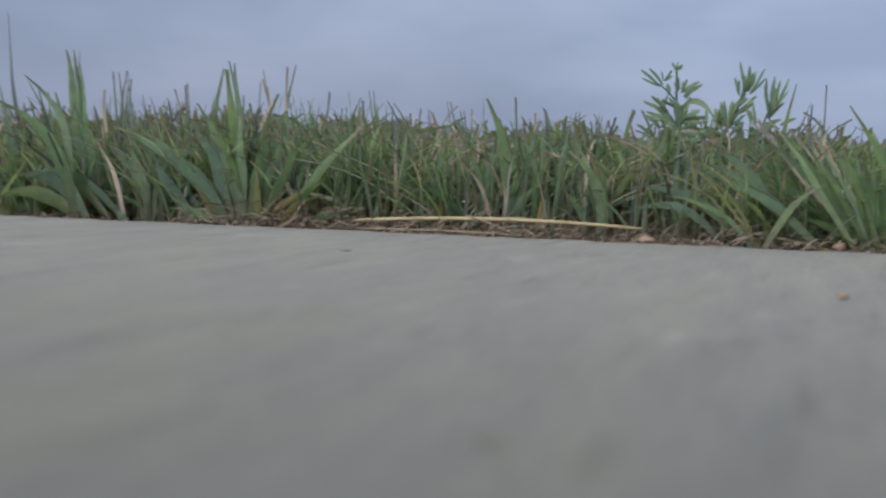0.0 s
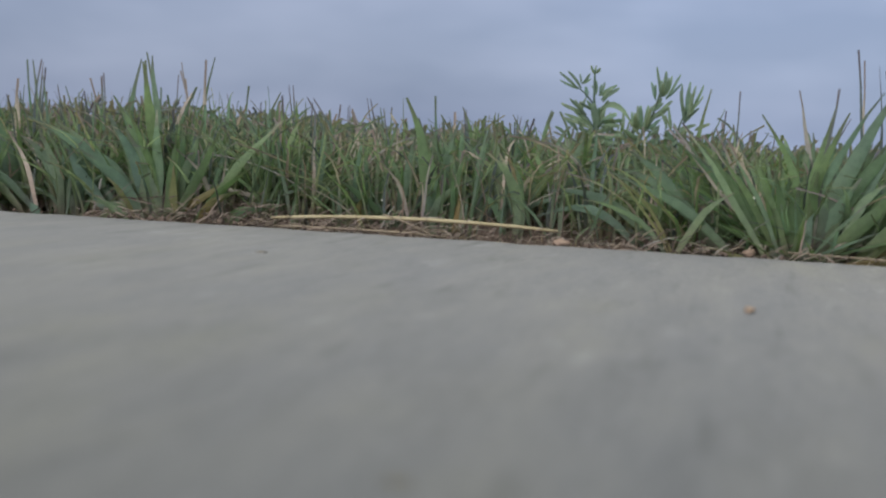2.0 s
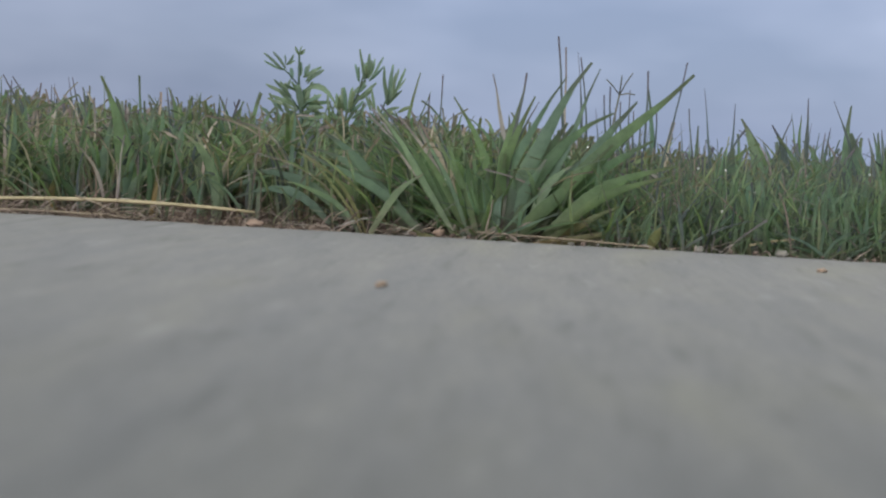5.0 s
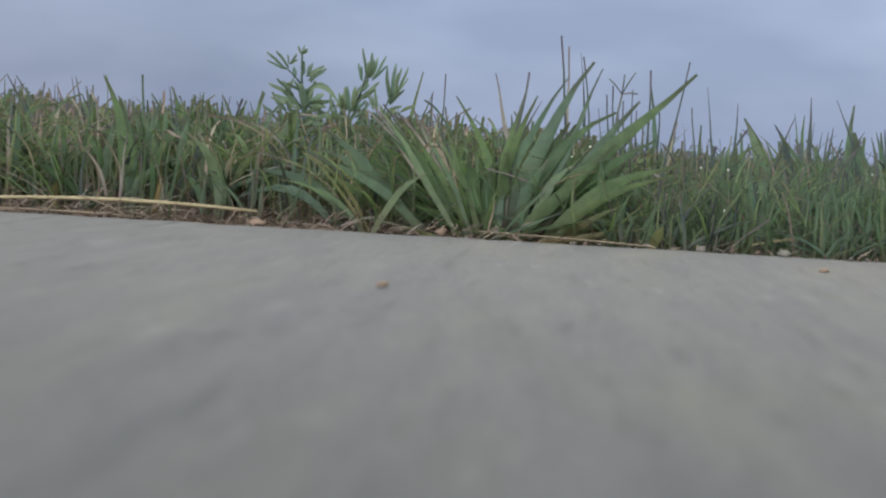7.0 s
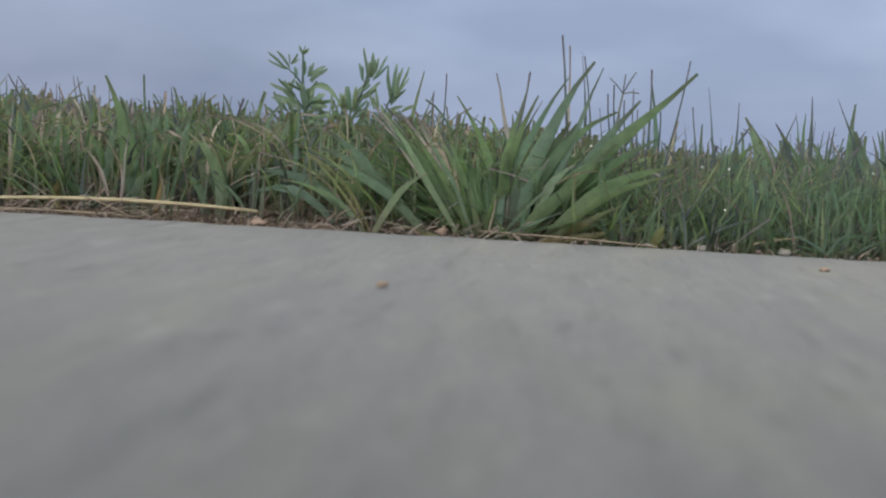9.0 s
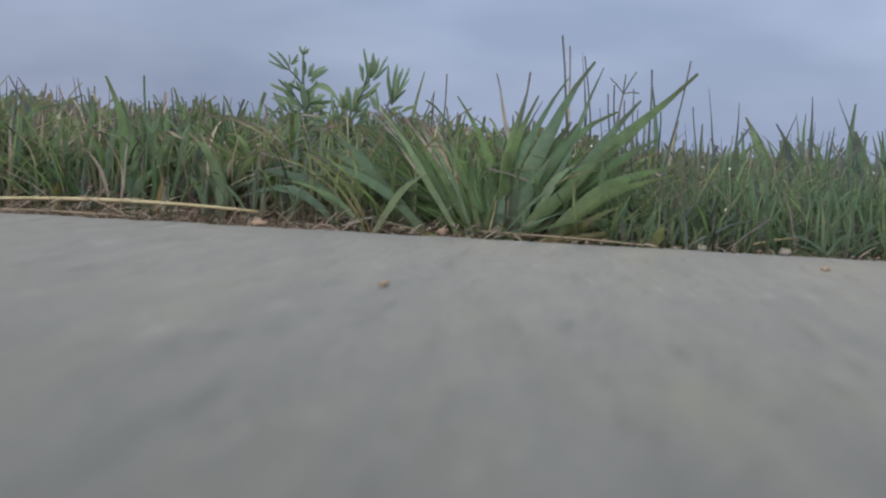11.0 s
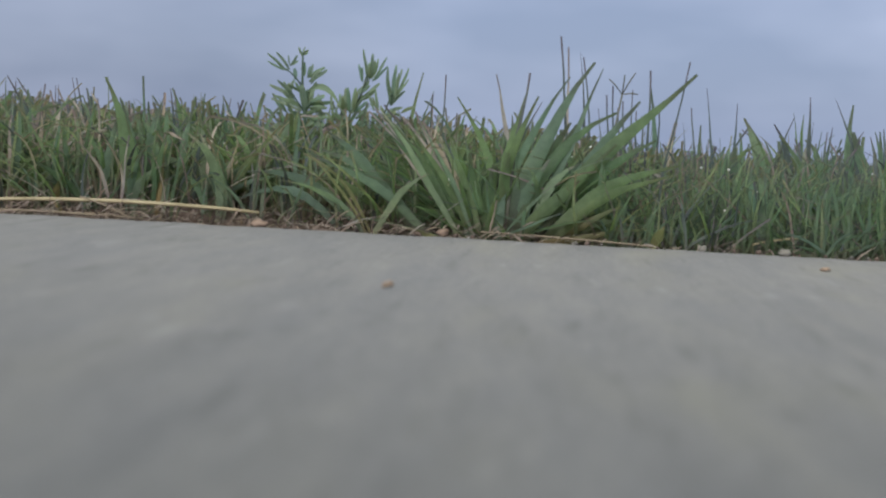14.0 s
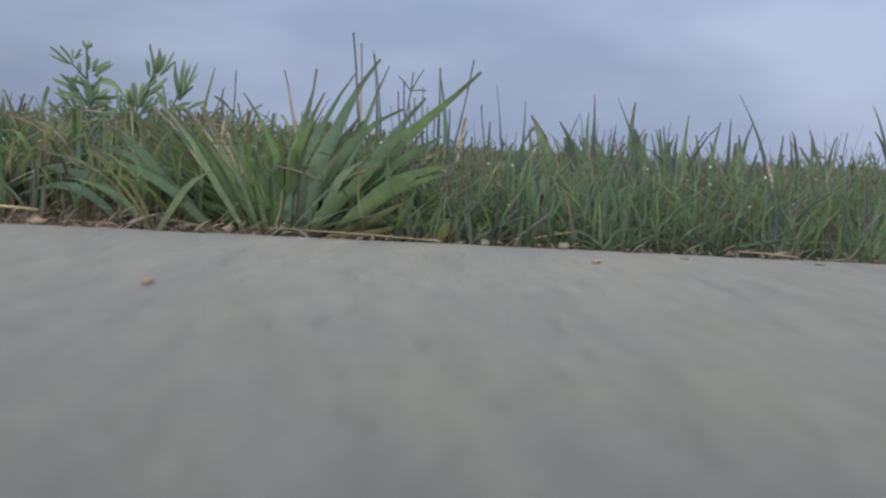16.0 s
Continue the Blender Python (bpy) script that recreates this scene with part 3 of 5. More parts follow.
def tuft(rows, name, label):
    """A tuft whose blades are parts. rows: root x, y, control x, control z, tip x, tip z, width, tone."""
    cx, cy = sum(r[0] for r in rows) / len(rows), sum(r[1] for r in rows) / len(rows)
    clump = name == "grass_clump"
    thing = base(name, cx, cy, -0.006, label, "grass clump" if clump else "grass tuft", "grass clumps along the slab" if clump else "grass tufts along the slab")
    for x, y, bx, bz, tx, tz, width, tone in rows:
        thin = width < 0.0017
        broad = width > 0.0045
        face = rng.normal(0, 0.15 if broad else 0.35)
        side = np.array([math.cos(face), math.sin(face), 0.0])
        lean = rng.uniform(-0.012, 0.012)
        root = np.array([x - cx, y - cy, 0.0])
        ctrl = np.array([bx - cx, y - cy, bz + 0.006])
        tip = np.array([tx - cx, y - cy + lean, tz + 0.006])
        # the leaf's face turns with its run, so that its width shows
        d = tip - root
        d /= np.linalg.norm(d)
        across = np.array([d[2], 0, -d[0]]) * math.cos(face) + np.array([0, 1, 0]) * math.sin(face)
        leaf = leaf_arrays(root, ctrl, tip, width * (1.5 if width < 0.004 else 1.25), across / np.linalg.norm(across), 0.3, 0.35 if tone == 3 else 0.12, 0.3, 0.55 if thin else 0.12, False, 0.44 if width < 0.006 else 0.6, rng.normal(0, 0.25 if broad else 0.6))
        word = "stem" if thin else "leaf" if width > 0.006 else "blade"
        ob = new(word, leaves_mesh(word, [leaf], TONES[tone]))
        ob.parent = thing
    return thing


tuft([  # x, y, control x, control z, tip x, tip z, width, tone
    (-0.541, 0.108, -0.542, 0.044, -0.549, 0.127, 0.0023, 4),
    (-0.479, 0.087, -0.480, 0.035, -0.487, 0.101, 0.0044, 1),
    (-0.490, 0.109, -0.491, 0.033, -0.499, 0.093, 0.0039, 1),
    (-0.457, 0.096, -0.457, 0.031, -0.462, 0.088, 0.0016, 1),
    (-0.454, 0.095, -0.454, 0.029, -0.455, 0.084, 0.0016, 4),
    (-0.485, 0.071, -0.487, 0.026, -0.499, 0.074, 0.0015, 1),
    (-0.499, 0.109, -0.504, 0.029, -0.543, 0.084, 0.0029, 1),
    (-0.509, 0.060, -0.511, 0.029, -0.527, 0.082, 0.0036, 1),
    (-0.453, 0.073, -0.454, 0.025, -0.458, 0.072, 0.0018, 0),
    (-0.530, 0.082, -0.528, 0.023, -0.515, 0.066, 0.0031, 0),
    (-0.584, 0.099, -0.583, 0.025, -0.571, 0.072, 0.0038, 1),
    (-0.497, 0.070, -0.500, 0.017, -0.532, 0.049, 0.0049, 1),
], "grass_tuft", "dark green grass tuft with tall narrow blades by the slab")
tuft([  # x, y, control x, control z, tip x, tip z, width, tone
    (-0.411, 0.113, -0.409, 0.032, -0.396, 0.092, 0.0059, 1),
    (-0.388, 0.119, -0.389, 0.032, -0.399, 0.092, 0.0059, 0),
    (-0.359, 0.078, -0.361, 0.033, -0.376, 0.094, 0.0034, 1),
    (-0.378, 0.100, -0.377, 0.026, -0.375, 0.074, 0.0013, 1),
    (-0.387, 0.070, -0.382, 0.024, -0.348, 0.069, 0.0021, 1),
    (-0.361, 0.089, -0.361, 0.029, -0.361, 0.082, 0.0013, 4),
    (-0.344, 0.072, -0.345, 0.024, -0.349, 0.068, 0.0015, 1),
    (-0.420, 0.118, -0.421, 0.029, -0.426, 0.083, 0.0013, 4),
    (-0.399, 0.092, -0.402, 0.027, -0.418, 0.078, 0.0019, 3),
    (-0.466, 0.117, -0.466, 0.031, -0.468, 0.089, 0.0033, 1),
    (-0.385, 0.100, -0.408, 0.033, -0.451, 0.043, 0.0109, 1),
    (-0.407, 0.109, -0.407, 0.026, -0.401, 0.074, 0.0019, 1),
], "grass_tuft", "green grass tuft with one folded broken blade")
tuft([  # x, y, control x, control z, tip x, tip z, width, tone
    (-0.355, 0.123, -0.358, 0.030, -0.373, 0.086, 0.0017, 3),
    (-0.343, 0.089, -0.345, 0.031, -0.355, 0.089, 0.0009, 3),
    (-0.338, 0.084, -0.338, 0.032, -0.341, 0.091, 0.0025, 3),
    (-0.364, 0.110, -0.361, 0.033, -0.345, 0.094, 0.0023, 0),
    (-0.346, 0.088, -0.346, 0.028, -0.349, 0.079, 0.0013, 3),
    (-0.344, 0.117, -0.345, 0.025, -0.352, 0.071, 0.0020, 1),
    (-0.319, 0.100, -0.322, 0.025, -0.336, 0.072, 0.0019, 4),
    (-0.441, 0.106, -0.442, 0.026, -0.450, 0.074, 0.0019, 1),
    (-0.436, 0.127, -0.440, 0.026, -0.458, 0.074, 0.0020, 0),
    (-0.427, 0.106, -0.429, 0.024, -0.439, 0.070, 0.0023, 0),
    (-0.409, 0.085, -0.411, 0.024, -0.418, 0.069, 0.0025, 1),
    (-0.418, 0.088, -0.417, 0.025, -0.415, 0.070, 0.0025, 1),
], "grass_tuft", "grass tuft with dry tan stalks standing above it")
tuft([  # x, y, control x, control z, tip x, tip z, width, tone
    (-0.319, 0.023, -0.295, 0.027, -0.267, 0.056, 0.0040, 2),
    (-0.334, 0.023, -0.345, 0.034, -0.370, 0.066, 0.0046, 0),
    (-0.340, 0.024, -0.339, 0.027, -0.339, 0.059, 0.0057, 2),
    (-0.344, 0.022, -0.348, 0.028, -0.372, 0.050, 0.0074, 1),
    (-0.343, 0.024, -0.355, 0.019, -0.379, 0.032, 0.0057, 1),
    (-0.331, 0.022, -0.326, 0.027, -0.324, 0.061, 0.0034, 0),
    (-0.331, 0.024, -0.323, 0.024, -0.313, 0.054, 0.0034, 1),
    (-0.377, 0.026, -0.364, 0.005, -0.348, 0.010, 0.0034, 2),
    (-0.327, 0.020, -0.315, 0.023, -0.298, 0.050, 0.0034, 0),
    (-0.298, 0.022, -0.290, 0.007, -0.276, 0.009, 0.0040, 0),
    (-0.334, 0.023, -0.339, 0.024, -0.360, 0.048, 0.0040, 1),
    (-0.334, 0.025, -0.342, 0.027, -0.354, 0.059, 0.0034, 0),
], "grass_clump", "spreading green grass clump with arching leaves at the slab edge")
tuft([  # x, y, control x, control z, tip x, tip z, width, tone
    (-0.324, 0.093, -0.323, 0.022, -0.322, 0.064, 0.0019, 0),
    (-0.305, 0.108, -0.308, 0.022, -0.326, 0.064, 0.0013, 0),
    (-0.315, 0.111, -0.316, 0.024, -0.318, 0.068, 0.0010, 4),
    (-0.310, 0.125, -0.311, 0.022, -0.319, 0.063, 0.0017, 4),
    (-0.290, 0.098, -0.291, 0.025, -0.297, 0.072, 0.0016, 4),
    (-0.287, 0.112, -0.289, 0.028, -0.298, 0.079, 0.0020, 4),
    (-0.277, 0.090, -0.277, 0.024, -0.274, 0.068, 0.0022, 1),
    (-0.241, 0.105, -0.247, 0.025, -0.278, 0.071, 0.0026, 4),
    (-0.263, 0.089, -0.263, 0.024, -0.260, 0.068, 0.0013, 4),
    (-0.263, 0.126, -0.263, 0.024, -0.264, 0.069, 0.0017, 4),
    (-0.233, 0.102, -0.234, 0.025, -0.242, 0.072, 0.0019, 4),
    (-0.238, 0.122, -0.238, 0.024, -0.240, 0.068, 0.0020, 1),
], "grass_tuft", "row of mown grass with ragged brown cut tips")
tuft([  # x, y, control x, control z, tip x, tip z, width, tone
    (-0.172, 0.081, -0.173, 0.024, -0.181, 0.068, 0.0019, 4),
    (-0.179, 0.105, -0.178, 0.023, -0.173, 0.065, 0.0016, 0),
    (-0.165, 0.080, -0.164, 0.023, -0.159, 0.066, 0.0025, 1),
    (-0.152, 0.077, -0.151, 0.023, -0.147, 0.065, 0.0019, 1),
    (-0.158, 0.089, -0.156, 0.022, -0.142, 0.064, 0.0016, 4),
    (-0.132, 0.102, -0.135, 0.022, -0.150, 0.063, 0.0016, 4),
    (-0.184, 0.103, -0.187, 0.023, -0.202, 0.065, 0.0019, 0),
    (-0.157, 0.090, -0.157, 0.022, -0.154, 0.063, 0.0019, 1),
    (-0.196, 0.090, -0.200, 0.029, -0.214, 0.061, 0.0038, 0),
    (-0.203, 0.090, -0.205, 0.023, -0.189, 0.047, 0.0032, 0),
    (-0.203, 0.090, -0.220, 0.028, -0.235, 0.062, 0.0038, 1),
], "grass_tuft", "grass tuft with one broad pointed blade above the rest")
tuft([  # x, y, control x, control z, tip x, tip z, width, tone
    (-0.139, 0.032, -0.131, 0.027, -0.155, 0.044, 0.0052, 2),
    (-0.189, 0.037, -0.188, 0.016, -0.171, 0.027, 0.0032, 2),
    (-0.200, 0.038, -0.212, 0.014, -0.235, 0.016, 0.0041, 1),
    (-0.275, 0.090, -0.275, 0.019, -0.272, 0.055, 0.0031, 1),
    (-0.216, 0.071, -0.217, 0.023, -0.225, 0.066, 0.0018, 4),
    (-0.211, 0.075, -0.212, 0.025, -0.217, 0.073, 0.0018, 0),
    (-0.176, 0.032, -0.182, 0.023, -0.191, 0.052, 0.0029, 0),
    (-0.175, 0.036, -0.177, 0.021, -0.167, 0.046, 0.0035, 0),
    (-0.226, 0.051, -0.227, 0.022, -0.235, 0.063, 0.0018, 3),
], "grass_tuft", "grass tuft with a pale drooping blade behind the straw")
tuft([  # x, y, control x, control z, tip x, tip z, width, tone
    (-0.010, 0.009, -0.028, 0.030, -0.055, 0.061, 0.0022, 2),
    (-0.009, 0.015, -0.023, 0.028, -0.049, 0.054, 0.0022, 0),
    (-0.024, 0.013, -0.050, 0.025, -0.088, 0.037, 0.0031, 1),
    (-0.004, 0.016, -0.018, 0.025, -0.039, 0.051, 0.0022, 0),
    (-0.003, 0.013, -0.015, 0.025, -0.033, 0.053, 0.0017, 2),
    (-0.000, 0.016, -0.010, 0.024, -0.022, 0.053, 0.0022, 0),
], "grass_tuft", "low spreading pale green leaves forking at the slab edge")
tuft([  # x, y, control x, control z, tip x, tip z, width, tone
    (-0.063, 0.146, -0.061, 0.030, -0.047, 0.087, 0.0037, 0),
    (-0.059, 0.133, -0.056, 0.026, -0.038, 0.075, 0.0017, 0),
    (-0.030, 0.107, -0.030, 0.029, -0.030, 0.084, 0.0010, 4),
    (-0.039, 0.118, -0.038, 0.026, -0.037, 0.073, 0.0010, 4),
    (-0.015, 0.143, -0.014, 0.022, -0.009, 0.063, 0.0017, 4),
    (-0.025, 0.130, -0.029, 0.040, -0.064, 0.062, 0.0033, 3),
    (-0.034, 0.118, -0.035, 0.023, -0.039, 0.067, 0.0016, 3),
    (-0.033, 0.109, -0.033, 0.021, -0.032, 0.060, 0.0019, 1),
    (-0.017, 0.124, -0.017, 0.019, -0.020, 0.055, 0.0020, 1),
    (-0.002, 0.120, -0.002, 0.018, -0.001, 0.052, 0.0020, 4),
], "grass_tuft", "thin grass tuft with wiry stems beside the weed")
tuft([  # x, y, control x, control z, tip x, tip z, width, tone
    (0.004, 0.027, 0.007, 0.037, -0.018, 0.069, 0.0029, 0),
    (0.012, 0.070, 0.009, 0.059, -0.000, 0.083, 0.0018, 3),
    (0.008, 0.024, 0.014, 0.051, 0.018, 0.083, 0.0014, 4),
    (0.008, 0.025, 0.007, 0.034, 0.017, 0.073, 0.0057, 0),
    (0.009, 0.025, 0.004, 0.036, 0.023, 0.071, 0.0034, 0),
    (0.009, 0.030, 0.004, 0.036, 0.025, 0.069, 0.0017, 4),
    (0.006, 0.031, 0.009, 0.043, 0.038, 0.081, 0.0029, 1),
    (0.009, 0.027, 0.019, 0.046, 0.050, 0.089, 0.0072, 1),
    (0.004, 0.022, 0.000, 0.015, 0.002, 0.036, 0.0051, 0),
    (0.004, 0.028, -0.001, 0.011, -0.012, 0.024, 0.0034, 0),
    (0.006, 0.028, 0.008, 0.018, 0.010, 0.042, 0.0057, 0),
    (0.009, 0.029, 0.016, 0.019, 0.030, 0.040, 0.0057, 2),
], "grass_clump", "lush broad-bladed grass clump with one yellowed leaf")
tuft([  # x, y, control x, control z, tip x, tip z, width, tone
    (0.022, 0.029, 0.036, 0.041, 0.055, 0.087, 0.0028, 1),
    (0.014, 0.027, 0.020, 0.045, 0.063, 0.065, 0.0068, 0),
    (0.018, 0.032, 0.045, 0.033, 0.074, 0.071, 0.0058, 1),
    (0.016, 0.027, 0.056, 0.043, 0.102, 0.086, 0.0074, 0),
    (0.025, 0.017, 0.052, 0.032, 0.095, 0.040, 0.0046, 0),
    (0.030, 0.013, 0.051, 0.026, 0.092, 0.035, 0.0032, 0),
    (0.018, 0.030, 0.045, 0.029, 0.083, 0.052, 0.0057, 0),
    (0.012, 0.035, 0.027, 0.023, 0.053, 0.044, 0.0064, 1),
    (0.011, 0.028, 0.022, 0.028, 0.043, 0.058, 0.0063, 0),
    (0.029, 0.035, 0.051, 0.013, 0.078, 0.009, 0.0035, 2),
    (0.016, 0.031, 0.039, 0.029, 0.069, 0.058, 0.0052, 0),
    (0.011, 0.034, 0.023, 0.021, 0.032, 0.049, 0.0058, 1),
], "grass_clump", "lush broad-bladed grass clump with a long pointed leaf")
tuft([  # x, y, control x, control z, tip x, tip z, width, tone
    (0.046, 0.148, 0.044, 0.039, 0.034, 0.112, 0.0014, 4),
    (0.044, 0.159, 0.043, 0.037, 0.039, 0.107, 0.0017, 3),
    (0.056, 0.159, 0.054, 0.036, 0.046, 0.103, 0.0017, 4),
    (0.058, 0.112, 0.056, 0.034, 0.047, 0.098, 0.0010, 4),
    (0.088, 0.111, 0.087, 0.032, 0.085, 0.092, 0.0013, 4),
    (0.098, 0.137, 0.096, 0.030, 0.087, 0.087, 0.0033, 1),
    (0.086, 0.040, 0.087, 0.034, 0.098, 0.092, 0.0009, 4),
    (0.131, 0.143, 0.130, 0.030, 0.122, 0.086, 0.0017, 4),
    (0.137, 0.137, 0.137, 0.027, 0.138, 0.077, 0.0017, 4),
], "grass_tuft", "tall dark wiry grass stems behind the broad clump")
tuft([  # x, y, control x, control z, tip x, tip z, width, tone
    (-0.242, 0.048, -0.246, 0.027, -0.254, 0.059, 0.0045, 1),
    (-0.237, 0.045, -0.231, 0.025, -0.224, 0.057, 0.0044, 1),
    (-0.211, 0.044, -0.231, 0.016, -0.258, 0.024, 0.0041, 0),
    (-0.223, 0.050, -0.222, 0.022, -0.206, 0.043, 0.0045, 0),
    (-0.206, 0.048, -0.200, 0.021, -0.217, 0.037, 0.0018, 3),
    (-0.251, 0.041, -0.253, 0.028, -0.245, 0.061, 0.0041, 1),
    (-0.206, 0.042, -0.205, 0.024, -0.199, 0.053, 0.0035, 1),
], "grass_tuft", "broad bluish green leaves standing behind the long straw")
tuft([  # x, y, control x, control z, tip x, tip z, width, tone
    (-0.345, 0.027, -0.370, 0.036, -0.414, 0.052, 0.0081, 1),
    (-0.340, 0.024, -0.349, 0.027, -0.367, 0.055, 0.0069, 1),
    (-0.342, 0.025, -0.341, 0.020, -0.341, 0.046, 0.0043, 5),
    (-0.345, 0.029, -0.341, 0.026, -0.360, 0.048, 0.0029, 6),
    (-0.348, 0.025, -0.359, 0.008, -0.378, 0.007, 0.0026, 2),
    (-0.306, 0.030, -0.295, 0.009, -0.278, 0.008, 0.0029, 0),
    (-0.307, 0.028, -0.305, 0.022, -0.325, 0.038, 0.0020, 3),
    (-0.365, 0.027, -0.385, 0.015, -0.400, 0.040, 0.0052, 1),
    (-0.334, 0.023, -0.330, 0.021, -0.325, 0.049, 0.0046, 0),
    (-0.329, 0.025, -0.323, 0.021, -0.311, 0.046, 0.0040, 1),
    (-0.390, 0.029, -0.401, 0.027, -0.433, 0.041, 0.0058, 1),
], "grass_tuft", "broad bluish leaves with a yellow and an orange dying leaf")
tuft([  # x, y, control x, control z, tip x, tip z, width, tone
    (-0.056, 0.018, -0.065, 0.022, -0.090, 0.036, 0.0014, 5),
], "grass_tuft", "low leaves forking from a thin yellow leaf at the slab edge")
tuft([  # x, y, control x, control z, tip x, tip z, width, tone
    (-0.183, 0.029, -0.187, 0.018, -0.169, 0.028, 0.0029, 2),
    (-0.145, 0.036, -0.146, 0.017, -0.165, 0.024, 0.0029, 0),
    (-0.198, 0.036, -0.196, 0.019, -0.212, 0.037, 0.0017, 3),
    (-0.207, 0.035, -0.216, 0.017, -0.238, 0.026, 0.0035, 0),
    (-0.140, 0.031, -0.135, 0.021, -0.149, 0.044, 0.0034, 2),
    (-0.181, 0.032, -0.190, 0.016, -0.179, 0.035, 0.0034, 1),
    (-0.221, 0.032, -0.230, 0.009, -0.219, 0.021, 0.0026, 6),
], "grass_tuft", "small pale leaves crossing above the long straw with orange tips")
tuft([  # x, y, control x, control z, tip x, tip z, width, tone
    (-0.018, 0.039, -0.047, 0.022, -0.079, 0.047, 0.0026, 2),
    (-0.013, 0.034, -0.038, 0.027, -0.071, 0.051, 0.0023, 0),
    (-0.008, 0.034, -0.032, 0.031, -0.064, 0.060, 0.0020, 3),
    (-0.007, 0.040, -0.028, 0.029, -0.059, 0.054, 0.0026, 0),
    (-0.006, 0.040, -0.025, 0.025, -0.052, 0.050, 0.0023, 1),
    (-0.003, 0.041, -0.021, 0.029, -0.047, 0.058, 0.0017, 3),
    (-0.003, 0.039, -0.019, 0.022, -0.041, 0.047, 0.0029, 0),
    (-0.001, 0.032, -0.015, 0.026, -0.034, 0.056, 0.0020, 3),
    (0.001, 0.032, -0.009, 0.024, -0.027, 0.050, 0.0026, 2),
    (0.002, 0.037, -0.007, 0.023, -0.020, 0.049, 0.0029, 0),
    (-0.010, 0.040, -0.034, 0.022, -0.066, 0.040, 0.0026, 1),
    (-0.023, 0.040, -0.054, 0.020, -0.090, 0.039, 0.0029, 1),
], "grass_tuft", "narrow green and tan leaves slanting up from the broad clump")
tuft([  # x, y, control x, control z, tip x, tip z, width, tone
    (-0.022, 0.052, -0.035, 0.033, -0.063, 0.062, 0.0015, 3),
    (-0.019, 0.056, -0.032, 0.033, -0.058, 0.064, 0.0012, 4),
    (-0.012, 0.048, -0.025, 0.028, -0.040, 0.061, 0.0015, 3),
    (-0.006, 0.048, -0.015, 0.029, -0.031, 0.060, 0.0012, 4),
    (-0.003, 0.049, -0.007, 0.025, -0.016, 0.054, 0.0018, 1),
    (0.000, 0.049, -0.004, 0.020, -0.008, 0.047, 0.0024, 2),
    (-0.021, 0.049, -0.044, 0.023, -0.074, 0.045, 0.0018, 1),
    (-0.009, 0.047, -0.029, 0.020, -0.050, 0.045, 0.0021, 2),
    (0.004, 0.050, 0.001, 0.023, 0.001, 0.052, 0.0030, 0),
    (0.006, 0.046, 0.007, 0.021, 0.007, 0.048, 0.0035, 1),
    (0.011, 0.051, 0.023, 0.026, 0.038, 0.057, 0.0027, 1),
    (0.013, 0.055, 0.029, 0.022, 0.051, 0.046, 0.0027, 2),
], "grass_tuft", "thin stems and narrow leaves crossing beside the weed")
tuft([  # x, y, control x, control z, tip x, tip z, width, tone
    (-0.244, 0.092, -0.248, 0.025, -0.274, 0.071, 0.0029, 4),
    (-0.280, 0.101, -0.280, 0.024, -0.279, 0.069, 0.0023, 4),
    (-0.230, 0.101, -0.232, 0.025, -0.242, 0.072, 0.0019, 4),
    (-0.258, 0.117, -0.259, 0.024, -0.262, 0.068, 0.0020, 4),
    (-0.234, 0.107, -0.237, 0.023, -0.255, 0.066, 0.0016, 3),
    (-0.228, 0.111, -0.230, 0.023, -0.237, 0.067, 0.0026, 1),
    (-0.172, 0.087, -0.174, 0.024, -0.183, 0.068, 0.0019, 4),
    (-0.167, 0.115, -0.173, 0.023, -0.205, 0.065, 0.0033, 1),
    (-0.163, 0.079, -0.163, 0.023, -0.160, 0.066, 0.0031, 1),
    (-0.158, 0.090, -0.157, 0.023, -0.151, 0.065, 0.0022, 4),
    (-0.171, 0.107, -0.171, 0.023, -0.174, 0.064, 0.0023, 4),
    (-0.281, 0.087, -0.282, 0.027, -0.288, 0.078, 0.0022, 4),
], "grass_tuft", "ragged dark cut blades standing out against the sky")
tuft([  # x, y, control x, control z, tip x, tip z, width, tone
    (-0.184, 0.034, -0.187, 0.041, -0.202, 0.071, 0.0067, 0),
    (-0.189, 0.055, -0.189, 0.028, -0.198, 0.061, 0.0042, 1),
    (-0.182, 0.048, -0.188, 0.028, -0.175, 0.060, 0.0036, 1),
    (-0.198, 0.048, -0.201, 0.024, -0.218, 0.049, 0.0030, 1),
    (-0.220, 0.047, -0.228, 0.023, -0.224, 0.052, 0.0030, 1),
    (-0.240, 0.055, -0.247, 0.020, -0.238, 0.046, 0.0036, 0),
    (-0.253, 0.049, -0.248, 0.023, -0.248, 0.051, 0.0036, 1),
    (-0.255, 0.050, -0.257, 0.028, -0.260, 0.062, 0.0027, 4),
], "grass_tuft", "tall dark green pointed blade above shorter bluish leaves")
